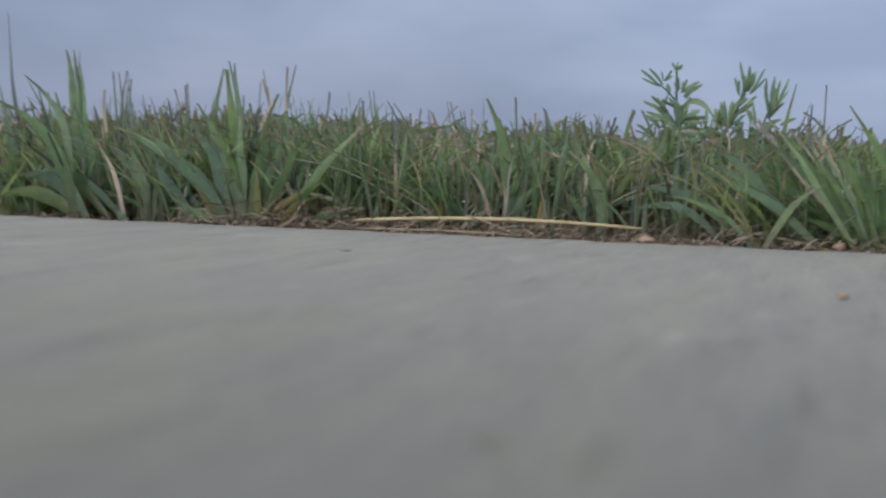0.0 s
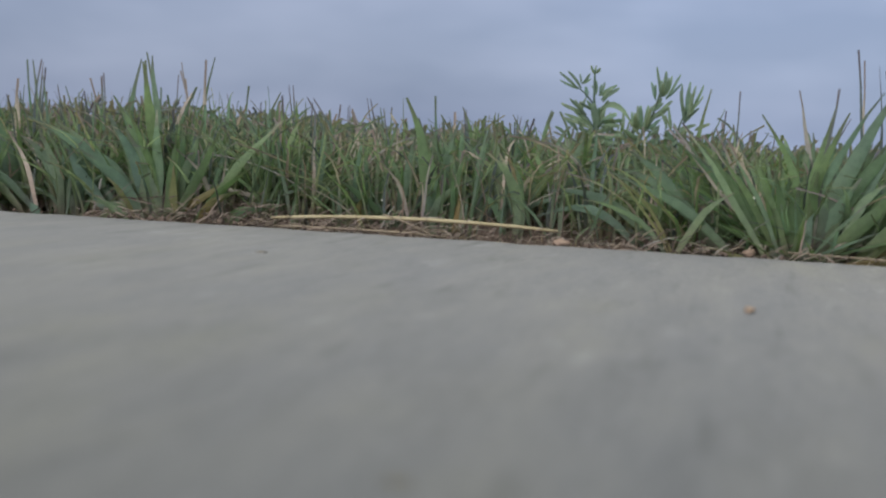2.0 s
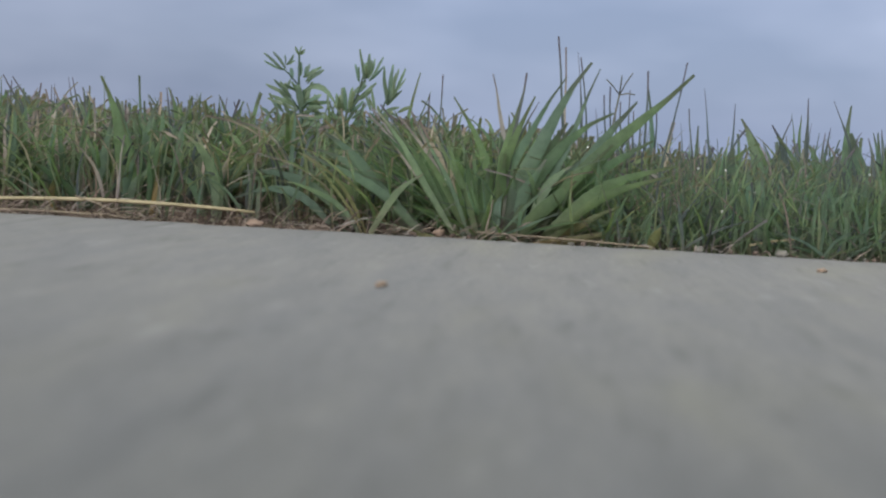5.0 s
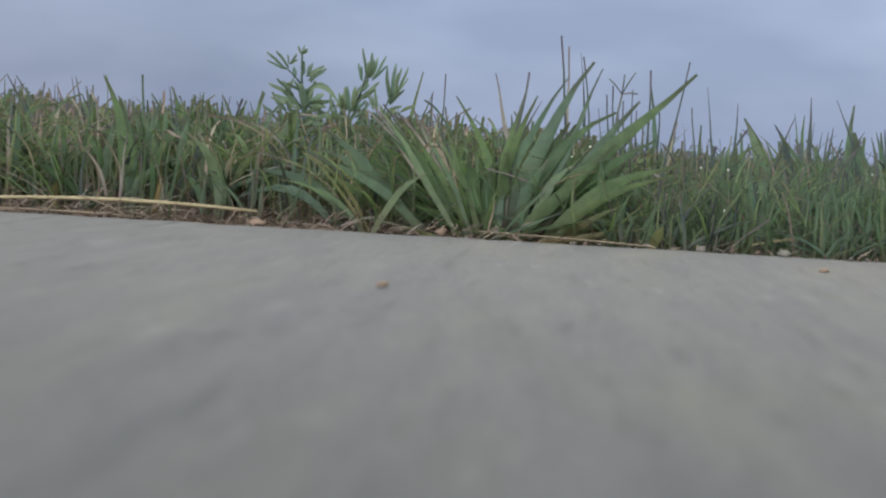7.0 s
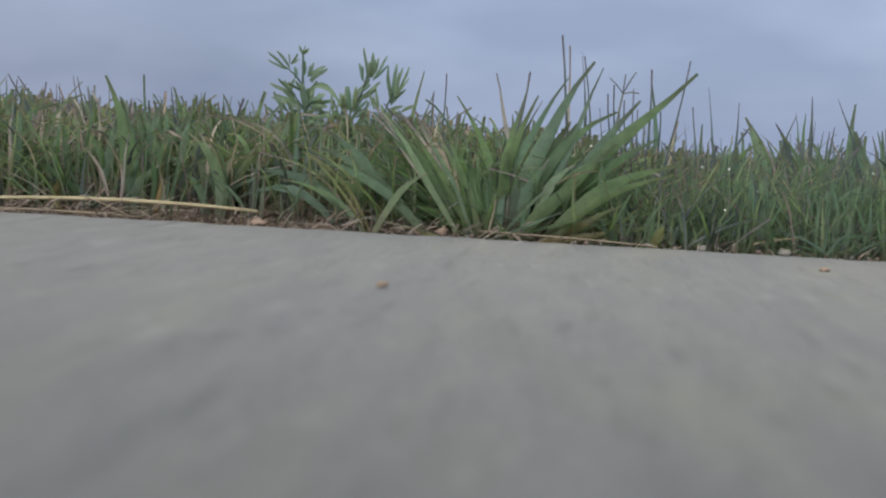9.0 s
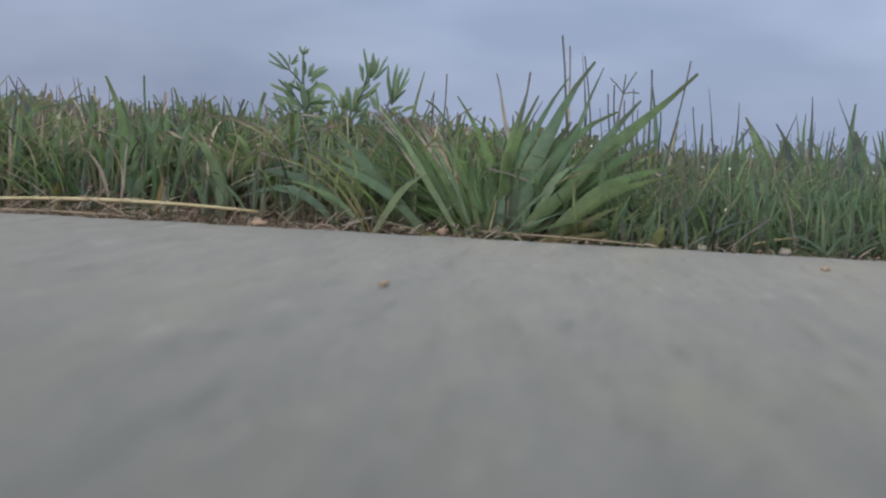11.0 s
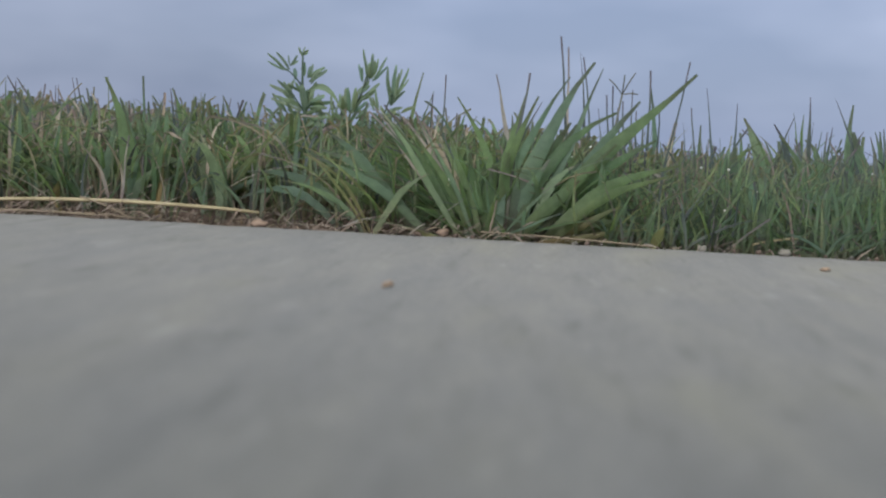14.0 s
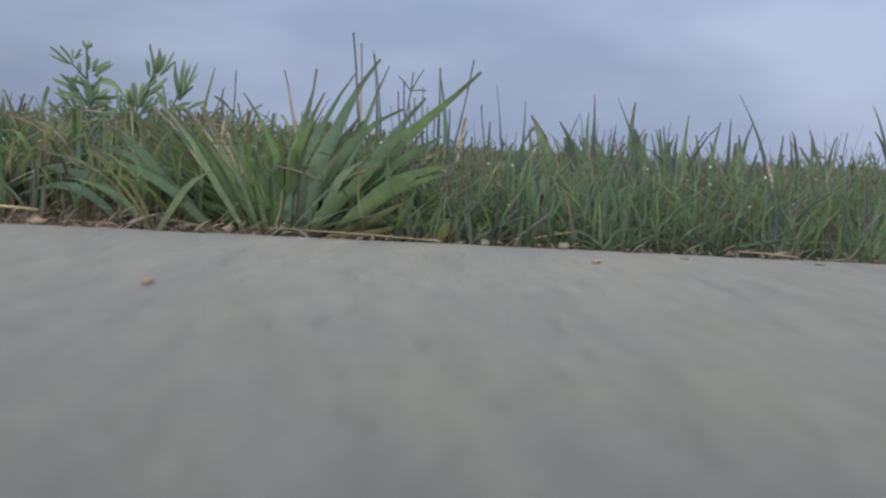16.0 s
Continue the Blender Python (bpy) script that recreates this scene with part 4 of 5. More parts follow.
tuft([  # x, y, control x, control z, tip x, tip z, width, tone
    (0.181, 0.129, 0.179, 0.038, 0.178, 0.082, 0.0037, 4),
    (0.212, 0.127, 0.212, 0.041, 0.189, 0.081, 0.0036, 4),
    (0.208, 0.131, 0.199, 0.037, 0.203, 0.079, 0.0050, 1),
    (0.213, 0.128, 0.217, 0.032, 0.200, 0.063, 0.0113, 1),
    (0.203, 0.132, 0.201, 0.052, 0.211, 0.064, 0.0020, 4),
    (0.187, 0.128, 0.184, 0.029, 0.191, 0.063, 0.0020, 4),
    (0.223, 0.131, 0.223, 0.030, 0.216, 0.064, 0.0037, 1),
    (0.224, 0.135, 0.222, 0.037, 0.223, 0.068, 0.0020, 4),
    (0.221, 0.130, 0.217, 0.046, 0.226, 0.062, 0.0020, 4),
    (0.235, 0.136, 0.231, 0.034, 0.236, 0.073, 0.0030, 1),
    (0.236, 0.127, 0.223, 0.039, 0.251, 0.069, 0.0026, 4),
    (0.253, 0.131, 0.247, 0.032, 0.254, 0.070, 0.0027, 1),
], "grass_tuft", "fine grass tuft with forked upright blades")
tuft([  # x, y, control x, control z, tip x, tip z, width, tone
    (0.261, 0.132, 0.259, 0.033, 0.259, 0.072, 0.0023, 4),
    (0.284, 0.136, 0.294, 0.047, 0.265, 0.087, 0.0023, 4),
    (0.271, 0.135, 0.263, 0.038, 0.273, 0.071, 0.0027, 4),
    (0.266, 0.131, 0.263, 0.026, 0.264, 0.058, 0.0087, 1),
    (0.279, 0.134, 0.269, 0.031, 0.283, 0.064, 0.0017, 4),
    (0.294, 0.136, 0.291, 0.029, 0.291, 0.064, 0.0030, 1),
    (0.301, 0.133, 0.303, 0.030, 0.294, 0.065, 0.0023, 4),
    (0.307, 0.136, 0.309, 0.032, 0.298, 0.067, 0.0023, 4),
    (0.308, 0.135, 0.308, 0.030, 0.304, 0.065, 0.0023, 1),
    (0.323, 0.131, 0.325, 0.033, 0.312, 0.068, 0.0027, 4),
    (0.322, 0.133, 0.318, 0.029, 0.324, 0.064, 0.0027, 4),
    (0.247, 0.128, 0.247, 0.028, 0.242, 0.062, 0.0046, 1),
], "grass_tuft", "short fine grass tuft with dark pointed tips")
tuft([  # x, y, control x, control z, tip x, tip z, width, tone
    (0.160, 0.120, 0.165, 0.034, 0.144, 0.065, 0.0046, 0),
    (0.158, 0.125, 0.168, 0.047, 0.141, 0.062, 0.0023, 4),
    (0.132, 0.122, 0.123, 0.035, 0.145, 0.064, 0.0016, 4),
    (0.133, 0.119, 0.121, 0.040, 0.150, 0.055, 0.0039, 0),
    (0.168, 0.117, 0.172, 0.043, 0.155, 0.065, 0.0033, 4),
    (0.159, 0.118, 0.151, 0.035, 0.168, 0.070, 0.0020, 4),
    (0.165, 0.117, 0.165, 0.025, 0.161, 0.056, 0.0105, 1),
    (0.137, 0.118, 0.136, 0.023, 0.134, 0.051, 0.0111, 1),
    (0.176, 0.120, 0.179, 0.042, 0.170, 0.055, 0.0020, 4),
    (0.175, 0.116, 0.172, 0.024, 0.175, 0.053, 0.0065, 2),
    (0.117, 0.124, 0.115, 0.028, 0.116, 0.063, 0.0040, 1),
    (0.099, 0.120, 0.095, 0.033, 0.101, 0.064, 0.0036, 3),
], "grass_tuft", "dark forked blades rising from a dense fine tuft")
tuft([  # x, y, control x, control z, tip x, tip z, width, tone
    (-0.433, 0.022, -0.453, 0.028, -0.489, 0.022, 0.0075, 1),
    (-0.437, 0.022, -0.467, 0.026, -0.501, 0.005, 0.0075, 0),
    (-0.440, 0.017, -0.443, 0.048, -0.486, 0.066, 0.0074, 0),
    (-0.445, 0.017, -0.435, 0.056, -0.479, 0.081, 0.0034, 1),
    (-0.343, 0.018, -0.353, 0.022, -0.378, 0.036, 0.0046, 1),
    (-0.398, 0.026, -0.399, 0.024, -0.418, 0.046, 0.0040, 1),
    (-0.430, 0.017, -0.447, 0.021, -0.467, 0.046, 0.0063, 1),
    (-0.409, 0.020, -0.413, 0.022, -0.429, 0.044, 0.0023, 3),
    (-0.346, 0.025, -0.355, 0.009, -0.371, 0.006, 0.0029, 2),
    (-0.352, 0.022, -0.353, 0.010, -0.364, 0.021, 0.0026, 5),
    (-0.406, 0.016, -0.409, 0.002, -0.415, 0.004, 0.0040, 1),
], "grass_tuft", "broad dark green leaves bending low over the slab edge")
tuft([  # x, y, control x, control z, tip x, tip z, width, tone
    (-0.467, 0.065, -0.472, 0.047, -0.476, 0.099, 0.0040, 1),
    (-0.457, 0.060, -0.457, 0.045, -0.470, 0.094, 0.0036, 1),
    (-0.478, 0.058, -0.482, 0.047, -0.487, 0.076, 0.0021, 4),
    (-0.437, 0.059, -0.440, 0.041, -0.439, 0.087, 0.0015, 4),
    (-0.433, 0.062, -0.435, 0.040, -0.435, 0.085, 0.0018, 4),
    (-0.426, 0.056, -0.422, 0.052, -0.436, 0.078, 0.0018, 1),
    (-0.448, 0.062, -0.453, 0.047, -0.449, 0.075, 0.0027, 3),
    (-0.418, 0.062, -0.416, 0.039, -0.425, 0.072, 0.0018, 4),
    (-0.408, 0.058, -0.411, 0.047, -0.406, 0.069, 0.0021, 4),
    (-0.396, 0.060, -0.399, 0.043, -0.402, 0.069, 0.0024, 4),
    (-0.390, 0.058, -0.388, 0.045, -0.395, 0.078, 0.0015, 4),
    (-0.439, 0.056, -0.433, 0.055, -0.451, 0.069, 0.0018, 4),
], "grass_tuft", "tall narrow blades standing above a dark green tuft")


tuft([  # x, y, control x, control z, tip x, tip z, width, tone
    (-0.057, 0.012, -0.071, 0.025, -0.090, 0.037, 0.0010, 5),
    (-0.059, 0.015, -0.072, 0.022, -0.103, 0.023, 0.0019, 2),
    (-0.057, 0.010, -0.045, 0.022, -0.029, 0.030, 0.0027, 2),
    (-0.058, 0.030, -0.094, 0.032, -0.123, 0.026, 0.0032, 1),
    (-0.072, 0.025, -0.092, 0.029, -0.128, 0.012, 0.0032, 1),
    (-0.025, 0.022, -0.060, 0.033, -0.085, 0.039, 0.0060, 1),
    (-0.031, 0.020, -0.063, 0.038, -0.081, 0.048, 0.0043, 1),
    (-0.015, 0.004, -0.029, 0.004, -0.043, 0.002, 0.0016, 5),
    (0.000, 0.020, -0.022, 0.015, -0.046, 0.013, 0.0031, 0),
    (-0.041, 0.034, -0.065, 0.025, -0.089, 0.025, 0.0030, 0),
], "grass_tuft", "low dark leaves and a pale fork at the slab edge")
tuft([  # x, y, control x, control z, tip x, tip z, width, tone
    (0.020, 0.026, 0.030, 0.033, 0.043, 0.037, 0.0037, 2),
    (0.029, 0.020, 0.042, 0.007, 0.068, 0.019, 0.0030, 6),
    (0.032, 0.022, 0.045, 0.015, 0.076, 0.008, 0.0034, 2),
    (0.013, 0.024, 0.032, 0.018, 0.063, 0.049, 0.0063, 0),
    (0.009, 0.030, 0.027, 0.039, 0.040, 0.059, 0.0057, 1),
    (0.006, 0.020, -0.008, 0.023, -0.010, 0.041, 0.0040, 0),
    (0.004, 0.018, -0.022, 0.019, -0.028, 0.036, 0.0034, 0),
    (0.082, 0.018, 0.086, 0.006, 0.088, 0.010, 0.0034, 5),
], "grass_clump", "broad green leaves with one browning leaf low down")
tuft([  # x, y, control x, control z, tip x, tip z, width, tone
    (-0.454, 0.055, -0.470, 0.085, -0.469, 0.098, 0.0032, 1),
    (-0.454, 0.058, -0.463, 0.075, -0.464, 0.091, 0.0032, 1),
    (-0.450, 0.050, -0.470, 0.049, -0.483, 0.073, 0.0043, 0),
    (-0.436, 0.048, -0.449, 0.039, -0.455, 0.065, 0.0056, 1),
    (-0.438, 0.045, -0.451, 0.038, -0.472, 0.052, 0.0056, 1),
    (-0.414, 0.030, -0.443, 0.035, -0.481, 0.022, 0.0052, 1),
    (-0.422, 0.028, -0.443, 0.026, -0.475, 0.014, 0.0048, 1),
], "grass_tuft", "tall dark bluish blades leaning over the slab edge")
tuft([  # x, y, control x, control z, tip x, tip z, width, tone
    (-0.346, 0.028, -0.372, 0.035, -0.403, 0.050, 0.0079, 1),
    (-0.345, 0.030, -0.376, 0.044, -0.409, 0.046, 0.0046, 0),
    (-0.363, 0.034, -0.391, 0.031, -0.398, 0.039, 0.0053, 1),
    (-0.341, 0.026, -0.341, 0.052, -0.351, 0.085, 0.0054, 0),
    (-0.346, 0.040, -0.349, 0.072, -0.356, 0.090, 0.0026, 1),
    (-0.338, 0.024, -0.340, 0.024, -0.342, 0.041, 0.0048, 5),
], "grass_tuft", "broad green leaves leaning away from the clump by the slab")
tuft([  # x, y, control x, control z, tip x, tip z, width, tone
    (-0.350, 0.030, -0.364, 0.048, -0.363, 0.063, 0.0033, 1),
    (-0.340, 0.012, -0.356, 0.001, -0.370, 0.014, 0.0025, 2),
    (-0.394, 0.036, -0.419, 0.021, -0.434, 0.046, 0.0009, 3),
    (-0.331, 0.030, -0.327, 0.033, -0.327, 0.049, 0.0045, 0),
    (-0.320, 0.032, -0.323, 0.034, -0.326, 0.048, 0.0045, 1),
    (-0.324, 0.022, -0.330, 0.012, -0.326, 0.029, 0.0032, 5),
    (-0.317, 0.018, -0.306, 0.012, -0.282, 0.031, 0.0043, 0),
], "grass_clump", "broad green clump with one yellow-green blade by the slab")
tuft([  # x, y, control x, control z, tip x, tip z, width, tone
    (-0.298, 0.020, -0.293, 0.008, -0.269, 0.009, 0.0028, 0),
    (-0.312, 0.018, -0.308, 0.013, -0.288, 0.017, 0.0037, 6),
    (-0.312, 0.040, -0.319, 0.037, -0.330, 0.053, 0.0009, 3),
    (-0.312, 0.034, -0.312, 0.023, -0.305, 0.045, 0.0029, 1),
], "grass_tuft", "low leaves turning orange beside the straw's end")
tuft([  # x, y, control x, control z, tip x, tip z, width, tone
    (0.063, 0.130, 0.060, 0.047, 0.058, 0.070, 0.0010, 4),
    (0.067, 0.130, 0.064, 0.044, 0.062, 0.078, 0.0010, 4),
    (0.070, 0.130, 0.067, 0.041, 0.065, 0.083, 0.0010, 4),
    (0.074, 0.130, 0.071, 0.048, 0.069, 0.071, 0.0010, 4),
    (0.077, 0.130, 0.074, 0.046, 0.072, 0.075, 0.0010, 4),
    (0.081, 0.130, 0.078, 0.043, 0.076, 0.081, 0.0010, 4),
    (0.084, 0.130, 0.081, 0.049, 0.080, 0.070, 0.0010, 4),
    (0.088, 0.130, 0.085, 0.051, 0.084, 0.066, 0.0010, 4),
    (0.091, 0.130, 0.088, 0.047, 0.086, 0.076, 0.0010, 4),
    (0.096, 0.130, 0.093, 0.051, 0.092, 0.069, 0.0010, 4),
    (0.111, 0.130, 0.108, 0.054, 0.107, 0.064, 0.0010, 4),
    (0.117, 0.130, 0.114, 0.050, 0.112, 0.073, 0.0010, 4),
], "grass_tuft", "thin dark seed stems standing behind the broad clump")
tuft([  # x, y, control x, control z, tip x, tip z, width, tone
    (0.134, 0.026, 0.130, 0.025, 0.126, 0.031, 0.0023, 1),
    (0.136, 0.026, 0.132, 0.021, 0.129, 0.040, 0.0029, 1),
    (0.137, 0.026, 0.134, 0.024, 0.132, 0.035, 0.0026, 4),
    (0.138, 0.026, 0.136, 0.020, 0.134, 0.042, 0.0029, 1),
    (0.138, 0.026, 0.137, 0.025, 0.137, 0.033, 0.0026, 4),
    (0.139, 0.026, 0.139, 0.022, 0.138, 0.039, 0.0026, 1),
    (0.140, 0.026, 0.140, 0.027, 0.142, 0.029, 0.0023, 1),
    (0.137, 0.026, 0.135, 0.029, 0.134, 0.026, 0.0026, 4),
], "grass_tuft", "dark upright bluish tuft at the gritty slab edge")
tuft([  # x, y, control x, control z, tip x, tip z, width, tone
    (-0.173, 0.034, -0.172, 0.028, -0.170, 0.039, 0.0024, 6),
    (-0.176, 0.034, -0.173, 0.024, -0.173, 0.032, 0.0018, 0),
    (-0.171, 0.050, -0.178, 0.037, -0.184, 0.053, 0.0028, 1),
    (-0.160, 0.046, -0.166, 0.037, -0.159, 0.056, 0.0031, 1),
], "grass_tuft", "green blades with a small orange tip behind the straw")
tuft([  # x, y, control x, control z, tip x, tip z, width, tone
    (0.221, 0.120, 0.215, 0.049, 0.213, 0.061, 0.0020, 4),
    (0.221, 0.120, 0.218, 0.051, 0.216, 0.064, 0.0020, 1),
    (0.221, 0.120, 0.220, 0.052, 0.220, 0.066, 0.0020, 4),
    (0.221, 0.120, 0.224, 0.049, 0.224, 0.061, 0.0020, 4),
    (0.221, 0.120, 0.221, 0.042, 0.219, 0.056, 0.0074, 1),
    (0.156, 0.115, 0.152, 0.052, 0.140, 0.068, 0.0066, 1),
    (0.263, 0.120, 0.266, 0.047, 0.266, 0.063, 0.0058, 1),
    (0.247, 0.120, 0.250, 0.046, 0.248, 0.058, 0.0061, 1),
    (0.199, 0.120, 0.203, 0.044, 0.200, 0.056, 0.0067, 1),
    (0.172, 0.120, 0.173, 0.045, 0.173, 0.056, 0.0060, 4),
    (0.372, 0.120, 0.346, 0.080, 0.339, 0.084, 0.0025, 4),
    (0.371, 0.120, 0.351, 0.065, 0.343, 0.069, 0.0021, 4),
], "grass_tuft", "fine tuft with a spray of dark tips and broad leaf bases")


# ---------------------------------------------------------------- the broad-leaved clump's inner leaves


def clump_leaves(x, y, count, reach, height, mats, name, label, width):
    """A rosette of arching leaves about one root."""
    thing = base(name, x, y, -0.006, label, "grass clump", "grass clumps along the slab")
    for _ in range(count):
        turn = rng.uniform(0, 2 * math.pi)
        out = reach * rng.uniform(0.25, 1.0)
        up = height * rng.uniform(0.45, 1.0) * (1.15 - 0.55 * out / reach)
        way = np.array([math.cos(turn), (0.55 if math.sin(turn) > 0 else 0.3) * math.sin(turn), 0])
        root = way * 0.006 + np.array([rng.normal(0, 0.008), rng.normal(0, 0.006), 0])
        ctrl = root + way * out * rng.uniform(0.25, 0.5) + np.array([0, 0, up * rng.uniform(0.5, 0.9)])
        tip = root + way * out + np.array([0, 0, up])
        side = np.cross(way, (0, 0, 1)) + np.array([0, 0, rng.normal(0, 0.4)])
        wide = rng.uniform(*width)
        word = "leaf" if wide > 0.0055 else "blade"
        leaf = leaf_arrays(root, ctrl, tip, wide, side / np.linalg.norm(side), 0.3, 0.05, 0.3, twist=rng.normal(0, 0.8))
        ob = new(word, leaves_mesh(word, [leaf], mats[rng.randint(len(mats))]))
        ob.parent = thing
    return thing


clump_leaves(-0.002, 0.042, 75, 0.095, 0.062, (GREEN, GREEN, BLUE, BLUE, DARK), "grass_clump", "lush broad-bladed green grass clump overhanging the slab edge", (0.0028, 0.0065))
clump_leaves(0.004, 0.022, 40, 0.085, 0.042, (GREEN, GREEN, BLUE, PALE), "grass_clump", "low spreading green blades at the foot of the broad clump", (0.0028, 0.0058))
clump_leaves(-0.052, 0.034, 26, 0.055, 0.036, (GREEN, BLUE, BLUE, DARK), "grass_clump", "low leaning dark green blades at the slab edge", (0.0018, 0.0042))
clump_leaves(-0.47, 0.075, 26, 0.05, 0.08, (GREEN, BLUE, BLUE, PALE), "grass_clump", "tall bluish green grass clump by the slab", (0.003, 0.006))
clump_leaves(-0.36, 0.085, 26, 0.05, 0.072, (GREEN, BLUE, PALE), "grass_clump", "upright green grass clump with narrow leaves", (0.003, 0.0055))
clump_leaves(-0.165, 0.085, 16, 0.04, 0.06, (GREEN, BLUE), "grass_clump", "small upright green grass clump", (0.003, 0.005))
clump_leaves(-0.35, 0.05, 22, 0.06, 0.055, (GREEN, BLUE, BLUE), "grass_clump", "bluish green grass clump with a yellowing leaf by the slab", (0.004, 0.008))
clump_leaves(-0.49, 0.04, 24, 0.06, 0.05, (BLUE, BLUE, GREEN), "grass_clump", "dark bluish green grass clump beside the slab", (0.004, 0.008))
clump_leaves(0.268, 0.66, 90, 0.034, 0.070, (BLUE, DARK, DARK), "grass_clump", "dense dark tussock further back in the lawn", (0.004, 0.007))
clump_leaves(0.150, 0.24, 44, 0.022, 0.060, (BLUE, DARK, DARK), "grass_clump", "dense bluish tussock behind the forked blades", (0.003, 0.006))
clump_leaves(0.145, 0.05, 22, 0.05, 0.045, (BLUE, GREEN), "grass_clump", "fine soft green grass clump behind the gritty slab edge", (0.002, 0.004))
clump_leaves(0.24, 0.045, 26, 0.055, 0.045, (BLUE, BLUE, GREEN), "grass_clump", "fine bluish green grass clump at the slab edge", (0.002, 0.0038))

# ---------------------------------------------------------------- leafy weed


def build_weed():
    """A wiry plant with narrow leaflets in fans along three shoots. Rows: base x, base z, tip x, tip z, width."""
    weed = base("weed_plant", -0.106, 0.09, -0.006, "young leafy green weed with narrow leaflets standing above the grass", "weed")
    MAIN_TOP = [
        (-0.0032, 0.0956, -0.0056, 0.1008, 0.0017),
        (-0.0029, 0.0966, 0.0002, 0.0992, 0.0017),
        (-0.0032, 0.0965, -0.0034, 0.1015, 0.0017),
        (-0.0117, 0.0874, -0.0223, 0.0962, 0.0021),
        (-0.0105, 0.0881, -0.0186, 0.0974, 0.0024),
        (-0.0103, 0.0903, -0.0121, 0.0961, 0.0021),
        (-0.0100, 0.0903, -0.0051, 0.0958, 0.0021),
        (-0.0071, 0.0826, -0.0086, 0.0891, 0.0031),
        (-0.0021, 0.0847, -0.0027, 0.0925, 0.0031),
        (-0.0002, 0.0855, 0.0021, 0.0918, 0.0024),
        (-0.0008, 0.0842, 0.0091, 0.0903, 0.0028),
        (0.0009, 0.0818, 0.0108, 0.0888, 0.0031),
        (0.0019, 0.0806, 0.0055, 0.0864, 0.0024),
        (-0.0012, 0.0860, -0.0055, 0.0896, 0.0021),
    ]
    MAIN_LOW = [
        (-0.0009, 0.0651, -0.0028, 0.0797, 0.0055),
        (-0.0013, 0.0745, -0.0101, 0.0796, 0.0028),
        (0.0014, 0.0724, 0.0047, 0.0819, 0.0035),
        (-0.0004, 0.0698, 0.0030, 0.0794, 0.0031),
        (-0.0067, 0.0732, -0.0207, 0.0791, 0.0031),
        (-0.0086, 0.0731, -0.0137, 0.0813, 0.0035),
        (-0.0108, 0.0730, -0.0076, 0.0825, 0.0024),
        (-0.0029, 0.0672, -0.0195, 0.0735, 0.0031),
        (-0.0025, 0.0653, -0.0200, 0.0716, 0.0028),
        (-0.0111, 0.0642, -0.0193, 0.0707, 0.0024),
        (0.0012, 0.0692, 0.0138, 0.0715, 0.0035),
        (0.0016, 0.0674, 0.0127, 0.0676, 0.0031),
        (0.0021, 0.0705, 0.0108, 0.0738, 0.0028),
        (-0.0001, 0.0620, -0.0115, 0.0661, 0.0028),
        (0.0015, 0.0611, 0.0133, 0.0630, 0.0028),
        (-0.0005, 0.0572, -0.0102, 0.0605, 0.0028),
        (0.0021, 0.0567, 0.0112, 0.0585, 0.0028),
        (-0.0013, 0.0534, -0.0087, 0.0543, 0.0024),
    ]
    SECOND = [
        (0.0339, 0.0834, 0.0311, 0.1007, 0.0021),
        (0.0344, 0.0847, 0.0360, 0.0987, 0.0028),
        (0.0357, 0.0847, 0.0392, 0.0961, 0.0021),
        (0.0364, 0.0835, 0.0439, 0.0972, 0.0021),
        (0.0310, 0.0829, 0.0280, 0.0927, 0.0024),
        (0.0338, 0.0852, 0.0333, 0.0939, 0.0031),
        (0.0305, 0.0739, 0.0396, 0.0830, 0.0031),
        (0.0315, 0.0730, 0.0391, 0.0790, 0.0028),
        (0.0301, 0.0766, 0.0341, 0.0843, 0.0031),
        (0.0280, 0.0734, 0.0308, 0.0807, 0.0028),
        (0.0224, 0.0653, 0.0211, 0.0793, 0.0031),
        (0.0246, 0.0654, 0.0233, 0.0794, 0.0031),
        (0.0262, 0.0655, 0.0274, 0.0796, 0.0031),
        (0.0270, 0.0674, 0.0291, 0.0775, 0.0028),
        (0.0205, 0.0652, 0.0181, 0.0760, 0.0028),
        (0.0279, 0.0625, 0.0339, 0.0690, 0.0024),
        (0.0229, 0.0600, 0.0157, 0.0656, 0.0028),
        (0.0272, 0.0580, 0.0349, 0.0622, 0.0028),
    ]
    THIRD = [
        (0.0471, 0.0710, 0.0451, 0.0914, 0.0024),
        (0.0477, 0.0722, 0.0491, 0.0935, 0.0028),
        (0.0485, 0.0741, 0.0521, 0.0914, 0.0024),
        (0.0495, 0.0736, 0.0565, 0.0916, 0.0021),
        (0.0471, 0.0706, 0.0546, 0.0794, 0.0024),
        (0.0475, 0.0760, 0.0494, 0.0879, 0.0028),
        (0.0404, 0.0662, 0.0385, 0.0786, 0.0021),
        (0.0381, 0.0674, 0.0348, 0.0763, 0.0021),
        (0.0430, 0.0639, 0.0504, 0.0677, 0.0024),
        (0.0419, 0.0613, 0.0363, 0.0654, 0.0024),
    ]

    def stem(points, r0, r1):
        n = len(points)
        return part("stem", tube(bmesh.new(), points, [r0 + (r1 - r0) * k / (n - 1) for k in range(n)]), WEED, weed)

